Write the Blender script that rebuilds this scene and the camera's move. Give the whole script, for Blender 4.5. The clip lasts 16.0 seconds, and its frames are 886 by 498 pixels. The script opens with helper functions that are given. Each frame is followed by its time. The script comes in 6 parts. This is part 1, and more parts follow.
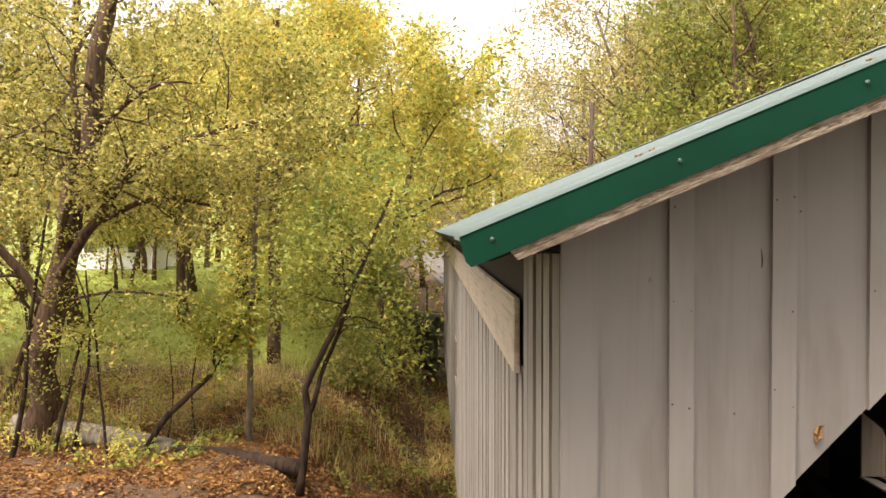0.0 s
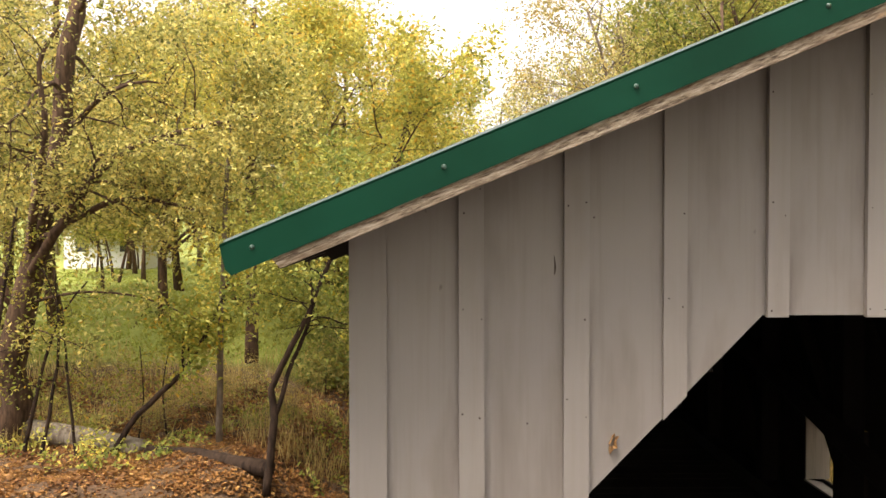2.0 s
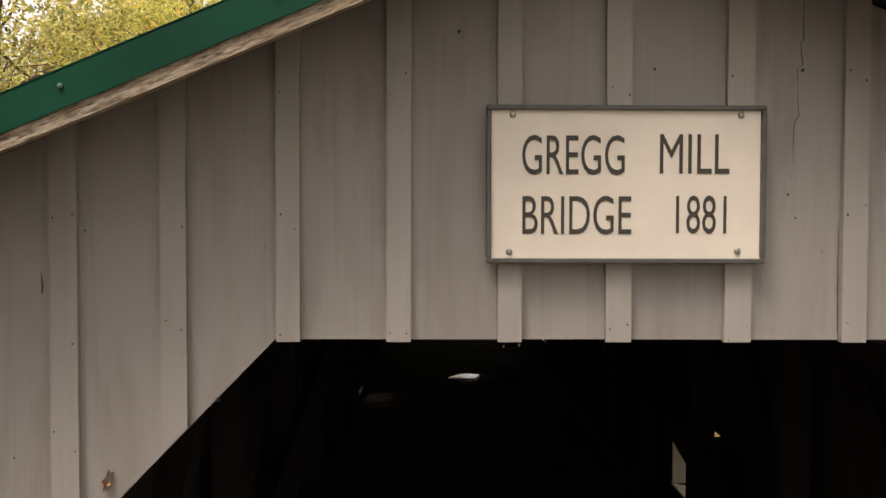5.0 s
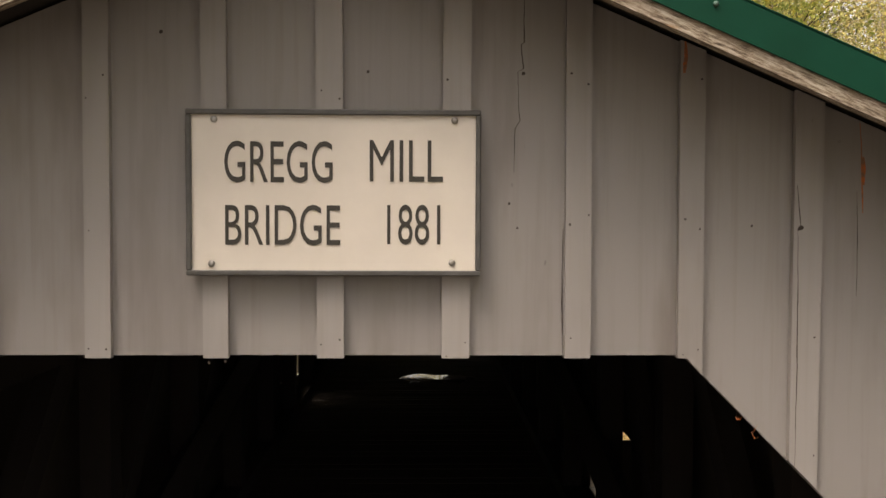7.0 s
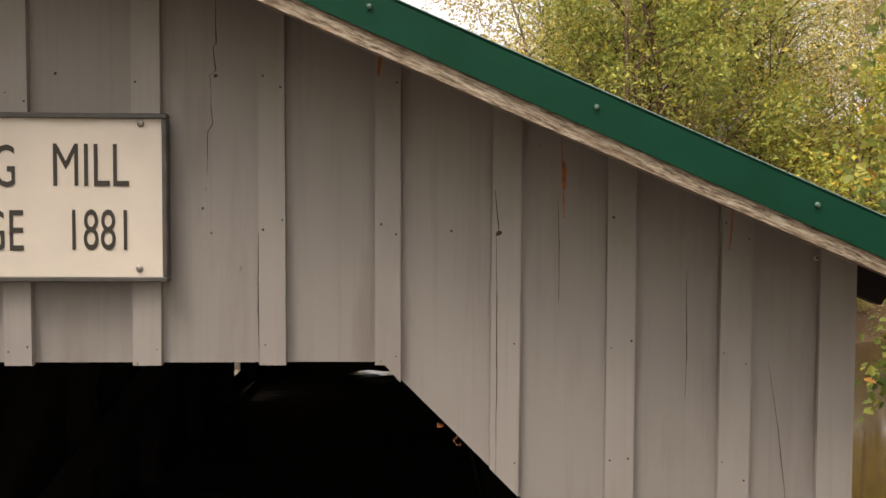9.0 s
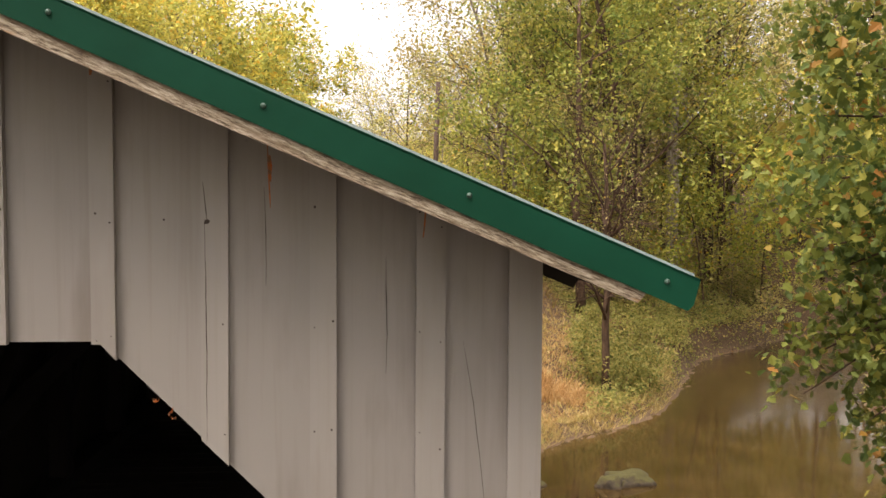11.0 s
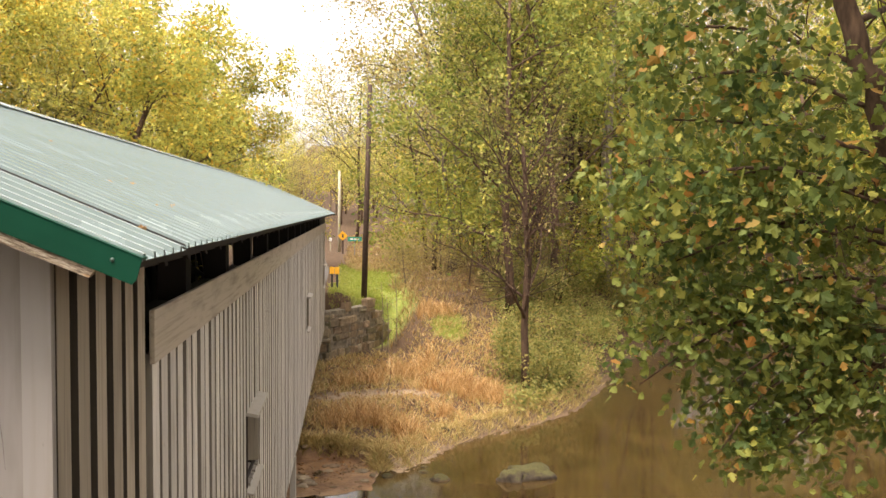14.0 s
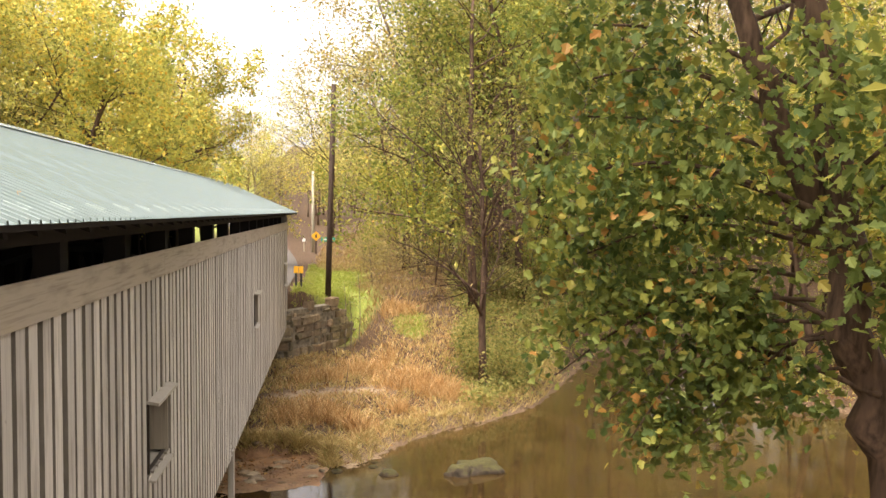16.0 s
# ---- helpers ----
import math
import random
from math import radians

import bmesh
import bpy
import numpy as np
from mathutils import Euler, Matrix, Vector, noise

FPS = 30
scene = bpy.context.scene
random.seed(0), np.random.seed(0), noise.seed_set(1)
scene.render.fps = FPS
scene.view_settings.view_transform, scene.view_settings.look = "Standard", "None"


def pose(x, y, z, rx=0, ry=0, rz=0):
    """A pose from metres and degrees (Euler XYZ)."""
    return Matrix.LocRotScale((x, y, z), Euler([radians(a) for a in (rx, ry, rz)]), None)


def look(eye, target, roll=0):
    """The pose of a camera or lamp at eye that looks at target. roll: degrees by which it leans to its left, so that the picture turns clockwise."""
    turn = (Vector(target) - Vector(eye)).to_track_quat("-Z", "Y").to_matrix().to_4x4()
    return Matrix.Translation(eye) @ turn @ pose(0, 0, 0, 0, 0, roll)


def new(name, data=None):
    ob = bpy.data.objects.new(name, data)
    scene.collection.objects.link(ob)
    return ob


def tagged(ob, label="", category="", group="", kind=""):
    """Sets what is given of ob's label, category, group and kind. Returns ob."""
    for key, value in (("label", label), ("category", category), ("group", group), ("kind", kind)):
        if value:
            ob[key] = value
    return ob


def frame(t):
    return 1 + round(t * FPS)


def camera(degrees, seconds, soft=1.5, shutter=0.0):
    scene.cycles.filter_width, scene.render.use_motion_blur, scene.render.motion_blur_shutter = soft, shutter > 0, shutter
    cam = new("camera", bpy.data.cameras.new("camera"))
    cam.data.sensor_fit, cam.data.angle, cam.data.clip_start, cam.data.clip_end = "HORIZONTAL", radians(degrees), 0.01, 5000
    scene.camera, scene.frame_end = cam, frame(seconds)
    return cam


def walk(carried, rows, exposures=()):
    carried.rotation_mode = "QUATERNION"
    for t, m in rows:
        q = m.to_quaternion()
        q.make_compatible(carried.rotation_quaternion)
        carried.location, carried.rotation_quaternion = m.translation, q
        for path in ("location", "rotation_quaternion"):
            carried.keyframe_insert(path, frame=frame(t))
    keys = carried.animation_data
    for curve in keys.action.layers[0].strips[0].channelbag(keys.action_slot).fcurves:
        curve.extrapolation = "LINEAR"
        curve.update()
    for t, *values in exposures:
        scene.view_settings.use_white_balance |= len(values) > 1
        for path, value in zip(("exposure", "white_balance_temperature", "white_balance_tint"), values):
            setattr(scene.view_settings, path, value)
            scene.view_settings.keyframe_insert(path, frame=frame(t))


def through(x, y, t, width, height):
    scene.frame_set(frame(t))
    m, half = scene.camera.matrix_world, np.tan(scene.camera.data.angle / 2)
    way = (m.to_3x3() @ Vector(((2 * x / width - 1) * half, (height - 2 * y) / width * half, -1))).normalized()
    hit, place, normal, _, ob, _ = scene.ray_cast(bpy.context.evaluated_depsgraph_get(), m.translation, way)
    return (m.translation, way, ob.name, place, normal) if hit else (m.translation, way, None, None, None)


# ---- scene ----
cam = camera(54.0, 16.0)
# seconds, x, y, z, yaw, pitch, roll
ROWS = [
    (0.0, -3.163, -3.253, 3.690, -0.65, -1.21, 0.04),
    (0.5, -2.991, -3.249, 3.691, -0.63, -1.22, 0.02),
    (1.0, -2.796, -3.248, 3.705, -0.55, -1.25, -0.00),
    (1.5, -2.592, -3.223, 3.719, -0.50, -1.29, 0.03),
    (2.0, -2.362, -3.199, 3.718, -0.38, -1.30, 0.06),
    (2.5, -2.085, -3.166, 3.719, -0.22, -1.31, 0.00),
    (3.0, -1.775, -3.116, 3.734, -0.11, -1.34, -0.06),
    (3.5, -1.466, -3.057, 3.751, -0.06, -1.41, -0.09),
    (4.0, -1.187, -2.990, 3.769, -0.14, -1.59, -0.10),
    (4.5, -0.892, -2.926, 3.783, -0.33, -1.80, -0.11),
    (5.0, -0.627, -2.899, 3.800, -0.53, -1.94, -0.14),
    (7.5, 0.490, -2.761, 3.848, -1.39, -2.12, -0.21),
    (8.0, 0.703, -2.758, 3.857, -1.59, -2.18, -0.19),
    (8.5, 0.942, -2.749, 3.873, -1.80, -2.28, -0.21),
    (9.0, 1.201, -2.759, 3.878, -2.10, -2.44, -0.28),
    (9.5, 1.388, -2.797, 3.879, -2.47, -2.62, -0.30),
    (10.0, 1.585, -2.875, 3.867, -2.91, -2.73, -0.36),
    (10.2, 1.677, -2.910, 3.861, -3.11, -2.75, -0.35),
    (12.5, 2.937, -3.336, 3.877, -5.20, -2.63, -0.32),
    (13.0, 3.258, -3.498, 3.880, -5.48, -2.62, -0.35),
    (13.5, 3.578, -3.631, 3.858, -5.72, -2.59, -0.31),
    (14.0, 3.857, -3.710, 3.828, -5.98, -2.57, -0.33),
    (14.5, 4.144, -3.797, 3.785, -6.23, -2.53, -0.32),
    (15.0, 4.403, -3.916, 3.764, -6.50, -2.51, -0.25),
    (15.5, 4.623, -3.965, 3.743, -6.77, -2.49, -0.26),
    (16.0, 4.875, -4.099, 3.724, -7.00, -2.47, -0.27),
]
walk(cam, [(t, pose(x, y, z, 90 + pitch, roll, yaw)) for t, x, y, z, yaw, pitch, roll in ROWS], [(0, 1.8, 6900, 17), (2, 1.78, 6900, 17), (3.5, 1.62, 6900, 17), (5, 1.42, 6900, 17), (7.5, 1.38, 6900, 17), (9.5, 1.4, 6900, 17), (11, 1.5, 6900, 17), (12.5, 1.66, 6900, 17), (16, 1.84, 6900, 17)])

# ---- light ----
world = bpy.data.worlds.new("overcast_sky")
scene.world = world
world.use_nodes = True
wn, wl = world.node_tree.nodes, world.node_tree.links
wn.clear()
sky = wn.new("ShaderNodeTexSky")
sky.sky_type, sky.sun_disc = "NISHITA", False
sky.sun_elevation, sky.sun_rotation = radians(62), radians(225)
sky.dust_density, sky.air_density = 4.0, 1.0
pale = wn.new("ShaderNodeHueSaturation")          # cloud cover takes the blue out
pale.inputs["Saturation"].default_value = 0.12
back = wn.new("ShaderNodeBackground")
back.inputs["Strength"].default_value = 0.15
wo = wn.new("ShaderNodeOutputWorld")
wl.new(sky.outputs[0], pale.inputs["Color"])
wl.new(pale.outputs[0], back.inputs["Color"])
wl.new(back.outputs[0], wo.inputs["Surface"])

sun = new("sun", bpy.data.lights.new("sun", "SUN"))
sun.data.energy, sun.data.angle, sun.data.color = 0.9, radians(17), (1.0, 0.92, 0.78)
sun.matrix_world = look((-19, -9, 50), (0, 10, 0))

# ---- materials ----
def mat(name, build, rough=0.7, metal=0.0):
    """A node material; build(n, l, bsdf) wires it."""
    m = bpy.data.materials.new(name)
    m.use_nodes = True
    n, l = m.node_tree.nodes, m.node_tree.links
    b = n["Principled BSDF"]
    b.inputs["Roughness"].default_value, b.inputs["Metallic"].default_value = rough, metal
    build(n, l, b)
    return m

def coords(n, l, scale=(1, 1, 1), random=False):
    """Object coordinates, scaled; shifted piece by piece where random is set."""
    tc, mp = n.new("ShaderNodeTexCoord"), n.new("ShaderNodeMapping")
    mp.inputs["Scale"].default_value = scale
    l.new(tc.outputs["Object"], mp.inputs["Vector"])
    if random:
        oi, mu = n.new("ShaderNodeObjectInfo"), n.new("ShaderNodeMath")
        mu.operation, mu.inputs[1].default_value = "MULTIPLY", 37.0
        l.new(oi.outputs["Random"], mu.inputs[0])
        l.new(mu.outputs[0], mp.inputs["Location"])
    return mp.outputs[0]

def noise_tex(n, l, vec, scale, detail=4.0, rough=0.55):
    t = n.new("ShaderNodeTexNoise")
    t.inputs["Scale"].default_value, t.inputs["Detail"].default_value, t.inputs["Roughness"].default_value = scale, detail, rough
    if vec is not None:
        l.new(vec, t.inputs["Vector"])
    return t.outputs["Fac"]

def ramp(n, l, fac, stops):
    r = n.new("ShaderNodeValToRGB")
    e = r.color_ramp.elements
    while len(e) < len(stops):
        e.new(0.5)
    for el, (p, c) in zip(e, stops):
        el.position, el.color = p, (*c, 1)
    l.new(fac, r.inputs[0])
    return r.outputs[0]

def mix(n, l, fac, a, b, mode="MIX"):
    m = n.new("ShaderNodeMix")
    m.data_type, m.blend_type = "RGBA", mode
    for sock, v in ((m.inputs[0], fac), (m.inputs[6], a), (m.inputs[7], b)):
        if isinstance(v, (int, float)):
            sock.default_value = v
        elif isinstance(v, tuple):
            sock.default_value = (*v, 1)
        else:
            l.new(v, sock)
    return m.outputs[2]

def bump(n, l, b, height, strength=0.3, dist=0.01):
    k = n.new("ShaderNodeBump")
    k.inputs["Strength"].default_value, k.inputs["Distance"].default_value = strength, dist
    l.new(height, k.inputs["Height"])
    l.new(k.outputs[0], b.inputs["Normal"])

def span(n, l, v, lo, hi):
    r = n.new("ShaderNodeMapRange")
    r.inputs[1].default_value, r.inputs[2].default_value = lo, hi
    l.new(v, r.inputs[0])
    return r.outputs[0]

def wood_paint(base, dirt, grime=0.55, grain=0.35, rough=0.62, way="z", vary=0.07):
    """Painted or weathered boards with the grain along one axis."""
    def stretch(across, along):
        return tuple(along if k == way else across for k in "xyz")
    def build(n, l, b):
        g = noise_tex(n, l, coords(n, l, stretch(38, 1.3), True), 1.0, 5)
        stain = noise_tex(n, l, coords(n, l, stretch(5, 1.1), True), 1.0, 4)
        spots = noise_tex(n, l, coords(n, l, stretch(1, 0.4), True), 22.0, 2)
        oi = n.new("ShaderNodeObjectInfo")
        col = mix(n, l, span(n, l, oi.outputs["Random"], 0, 1), tuple(c * (1 - vary) for c in base), tuple(min(1, c * (1 + 0.7 * vary)) for c in base))
        s = n.new("ShaderNodeMath"); s.operation = "MULTIPLY"; s.inputs[1].default_value = grime
        l.new(span(n, l, stain, 0.52, 0.8), s.inputs[0])
        col = mix(n, l, s.outputs[0], col, dirt)
        s2 = n.new("ShaderNodeMath"); s2.operation = "MULTIPLY"; s2.inputs[1].default_value = grain
        l.new(span(n, l, g, 0.5, 0.85), s2.inputs[0])
        col = mix(n, l, s2.outputs[0], col, dirt)
        col = mix(n, l, span(n, l, spots, 0.755, 0.83), col, tuple(c * 0.6 for c in dirt))
        l.new(col, b.inputs["Base Color"])
        bump(n, l, b, g, 0.25, 0.004)
    return build

def bare_board(n, l, b):
    """Bare weathered board: silvery with fine dark grain along x and a few knots."""
    g = noise_tex(n, l, coords(n, l, (20, 170, 170), True), 1.0, 5, 0.75)
    w = noise_tex(n, l, coords(n, l, (2.5, 34, 34), True), 1.0, 4)
    k = noise_tex(n, l, coords(n, l, (5, 22, 22), True), 1.0, 1)
    col = ramp(n, l, g, [(0.38, (0.06, 0.04, 0.025)), (0.5, (0.27, 0.21, 0.145)), (0.62, (0.48, 0.41, 0.32))])
    col = mix(n, l, span(n, l, w, 0.45, 0.75), col, (0.17, 0.115, 0.07))
    col = mix(n, l, span(n, l, k, 0.72, 0.78), col, (0.38, 0.21, 0.09))
    l.new(col, b.inputs["Base Color"])
    bump(n, l, b, g, 0.7, 0.006)
M_GABLE = mat("grey_painted_wood", wood_paint((0.252, 0.226, 0.206), (0.15, 0.12, 0.095), 0.75, 0.35, 0.6))
M_BATTEN = mat("grey_painted_batten", wood_paint((0.282, 0.254, 0.232), (0.18, 0.15, 0.125), 0.5, 0.3, 0.6))
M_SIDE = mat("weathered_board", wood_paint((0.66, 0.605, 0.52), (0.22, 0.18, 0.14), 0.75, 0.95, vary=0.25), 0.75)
M_RAKE = mat("bare_weathered_wood", bare_board, 0.85)
M_PLANK = mat("weathered_plank", wood_paint((0.47, 0.395, 0.30), (0.17, 0.13, 0.09), 0.8, 0.9, way="y"), 0.75)
M_CRACK = mat("dark_crack", lambda n, l, b: l.new(ramp(n, l, noise_tex(n, l, coords(n, l), 40, 2), [(0.3, (0.03, 0.022, 0.016)), (0.7, (0.075, 0.056, 0.043))]), b.inputs["Base Color"]), 0.9)
M_RUST = mat("rust_stain", lambda n, l, b: l.new(ramp(n, l, noise_tex(n, l, coords(n, l), 60, 3), [(0.35, (0.2, 0.11, 0.06)), (0.65, (0.5, 0.12, 0.018))]), b.inputs["Base Color"]), 0.9)
# timbers coloured near black, with the bridge interior's shade put into the wood
M_TIMBERSHADE = mat("shaded_old_timber", wood_paint((0.016, 0.0105, 0.007), (0.008, 0.005, 0.004), 0.6, 0.5), 0.9)
# brown backing, taken near black for the shade in the board gaps
M_BACKSHADE = mat("shaded_brown_backing", wood_paint((0.04, 0.029, 0.02), (0.02, 0.014, 0.01), 0.5, 0.5), 0.9)
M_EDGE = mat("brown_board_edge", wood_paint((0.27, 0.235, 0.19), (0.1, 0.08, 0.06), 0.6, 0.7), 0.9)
# near boards' edges, darkened for the shade in the gaps between them
M_EDGESHADE = mat("shaded_board_edge", wood_paint((0.06, 0.047, 0.034), (0.025, 0.018, 0.012), 0.5, 0.5), 0.9)
# weathered board with shade put into its colour: under the eave, inside windows
M_SHADEBOARD = mat("shaded_weathered_board", wood_paint((0.36, 0.3, 0.225), (0.12, 0.09, 0.06), 0.7, 0.9, vary=0.25), 0.8)
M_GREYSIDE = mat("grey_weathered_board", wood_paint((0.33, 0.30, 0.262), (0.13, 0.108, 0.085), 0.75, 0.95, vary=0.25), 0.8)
M_TRIMW = mat("pale_window_trim", wood_paint((0.46, 0.41, 0.33), (0.24, 0.2, 0.15), 0.4, 0.4), 0.7)

def b_green(n, l, b):
    v = noise_tex(n, l, coords(n, l), 2.2, 3)
    l.new(ramp(n, l, v, [(0.3, (0.0018, 0.036, 0.0185)), (0.7, (0.0027, 0.051, 0.0275))]), b.inputs["Base Color"])
    bump(n, l, b, noise_tex(n, l, coords(n, l), 3.0, 2), 0.12, 0.01)
M_GREEN = mat("green_painted_steel", b_green, 0.5)
M_GREEN.node_tree.nodes["Principled BSDF"].inputs["Specular IOR Level"].default_value = 0.14

def b_roof(n, l, b):
    v = noise_tex(n, l, coords(n, l, (1, 1, 1)), 1.4, 5)
    col = ramp(n, l, v, [(0.25, (0.19, 0.25, 0.24)), (0.75, (0.27, 0.33, 0.32))])
    l.new(col, b.inputs["Base Color"])
    b.inputs["IOR"].default_value = 1.75
    l.new(span(n, l, v, -0.35, 3.2), b.inputs["Roughness"])
M_ROOF = mat("faded_green_roof_steel", b_roof, 0.3)

def b_plain(c, var=0.25, scale=12.0, bumpy=0.2):
    def build(n, l, b):
        v = noise_tex(n, l, coords(n, l), scale, 4)
        l.new(ramp(n, l, v, [(0.3, tuple(k * (1 - var) for k in c)), (0.7, tuple(min(1, k * (1 + var)) for k in c))]), b.inputs["Base Color"])
        bump(n, l, b, v, bumpy, 0.01)
    return build
M_DEAD = mat("dry_brown_leaf", b_plain((0.34, 0.19, 0.075), 0.4, 60), 0.8)
M_SCREW = mat("painted_screw", b_plain((0.06, 0.11, 0.085), 0.2, 40), 0.4)
M_SIGN = mat("cream_sign_paint", b_plain((0.63, 0.565, 0.475), 0.05, 5, 0.03), 0.5)
M_SIGNFRAME = mat("dark_grey_frame", b_plain((0.07, 0.065, 0.058), 0.2, 20), 0.5)
M_LETTER = mat("dark_brown_letter_paint", b_plain((0.035, 0.03, 0.022), 0.1), 0.6)
M_BOLT = mat("dull_steel", b_plain((0.3, 0.28, 0.25), 0.2, 40), 0.45, 0.7)
def b_stone(n, l, b):
    v = noise_tex(n, l, coords(n, l, (1, 1, 1), True), 5, 5)
    oi = n.new("ShaderNodeObjectInfo")
    tint = ramp(n, l, oi.outputs["Random"], [(0.0, (0.33, 0.22, 0.12)), (0.35, (0.22, 0.16, 0.10)), (0.7, (0.40, 0.30, 0.18)), (1.0, (0.13, 0.11, 0.055))])
    col = mix(n, l, span(n, l, v, 0.35, 0.7), mix(n, l, 0.55, tint, (0.05, 0.04, 0.025)), tint)
    l.new(col, b.inputs["Base Color"])
    bump(n, l, b, v, 0.8, 0.02)
M_STONE = mat("fieldstone", b_stone, 0.92)
M_DARKSTONE = mat("dark_mossy_stone", b_plain((0.085, 0.085, 0.04), 0.5, 4, 0.8), 0.95)
M_MORTAR = mat("mortar", b_plain((0.2, 0.165, 0.115), 0.6, 5), 0.95)
def b_moss(n, l, b):
    """Wet brown rock with moss where it faces up."""
    v = noise_tex(n, l, coords(n, l), 7, 5)
    rock_c = ramp(n, l, v, [(0.3, (0.015, 0.011, 0.006)), (0.7, (0.085, 0.06, 0.034))])
    moss_c = ramp(n, l, noise_tex(n, l, coords(n, l), 30, 3), [(0.3, (0.03, 0.03, 0.007)), (0.7, (0.1, 0.085, 0.02))])
    g, x = n.new("ShaderNodeNewGeometry"), n.new("ShaderNodeSeparateXYZ")
    l.new(g.outputs["Normal"], x.inputs[0])
    a = n.new("ShaderNodeMath"); a.operation = "ADD"
    l.new(x.outputs["Z"], a.inputs[0]); l.new(v, a.inputs[1])
    l.new(mix(n, l, span(n, l, a.outputs[0], 1.0, 1.35), rock_c, moss_c), b.inputs["Base Color"])
    bump(n, l, b, v, 1.0, 0.05)
M_MOSS = mat("mossy_rock", b_moss, 0.9)
M_ROAD = mat("worn_asphalt", b_plain((0.13, 0.115, 0.1), 0.2, 3), 0.9)
M_TAR = mat("tan_gravel", b_plain((0.11, 0.1, 0.085), 0.3, 6), 0.95)
M_POLE = mat("creosoted_pole", b_plain((0.06, 0.035, 0.022), 0.3, 8), 0.85)
M_PALEPOLE = mat("pale_pole", b_plain((0.42, 0.38, 0.28), 0.2, 8), 0.85)
M_YELLOW = mat("yellow_sign_paint", b_plain((0.75, 0.38, 0.02), 0.05), 0.5)
M_SIGNGREEN = mat("green_sign_paint", b_plain((0.02, 0.25, 0.16), 0.05), 0.5)
M_WHITE = mat("white_paint", b_plain((0.75, 0.74, 0.7), 0.06), 0.6)
M_BLACK = mat("black_paint", b_plain((0.02, 0.02, 0.02), 0.05), 0.6)

def bark(dark, light):
    def build(n, l, b):
        g = noise_tex(n, l, coords(n, l, (9, 9, 2.2)), 1.0, 6)
        p = noise_tex(n, l, coords(n, l), 1.7, 3)
        col = ramp(n, l, g, [(0.3, dark), (0.7, light)])
        col = mix(n, l, span(n, l, p, 0.55, 0.7), col, tuple(0.6 * c for c in light))
        l.new(col, b.inputs["Base Color"])
        b.inputs["Specular IOR Level"].default_value = 0.15
        bump(n, l, b, g, 0.7, 0.03)
    return build
M_BARK = mat("brown_bark", bark((0.03, 0.019, 0.012), (0.145, 0.09, 0.057)), 0.9)
M_BARKDARK = mat("dark_bark", bark((0.012, 0.008, 0.006), (0.07, 0.045, 0.03)), 0.9)
M_BARKPALE = mat("pale_bark", bark((0.12, 0.09, 0.06), (0.38, 0.33, 0.26)), 0.9)
M_TWIG = mat("grey_twig", bark((0.10, 0.075, 0.05), (0.25, 0.20, 0.15)), 0.9)

def leafy(stops, through=0.4, drift=-2):
    """Leaves that vary one by one, half seen through."""
    def build(n, l, b):
        g = n.new("ShaderNodeNewGeometry")
        col = ramp(n, l, g.outputs["Random Per Island"], stops)
        clump = noise_tex(n, l, coords(n, l), 0.9, 2)
        col = mix(n, l, span(n, l, clump, 0.35, 0.7), col, mix(n, l, 0.5, col, stops[drift][1]))
        l.new(col, b.inputs["Base Color"])
        b.inputs["Roughness"].default_value = 0.55
        b.inputs["Specular IOR Level"].default_value = 0.25
        tr, ms = n.new("ShaderNodeBsdfTranslucent"), n.new("ShaderNodeMixShader")
        l.new(col, tr.inputs["Color"])
        ms.inputs[0].default_value = through
        l.new(b.outputs[0], ms.inputs[1]); l.new(tr.outputs[0], ms.inputs[2])
        l.new(ms.outputs[0], n["Material Output"].inputs["Surface"])
    return build
Y2, O1 = (0.58, 0.45, 0.05), (0.60, 0.30, 0.03)
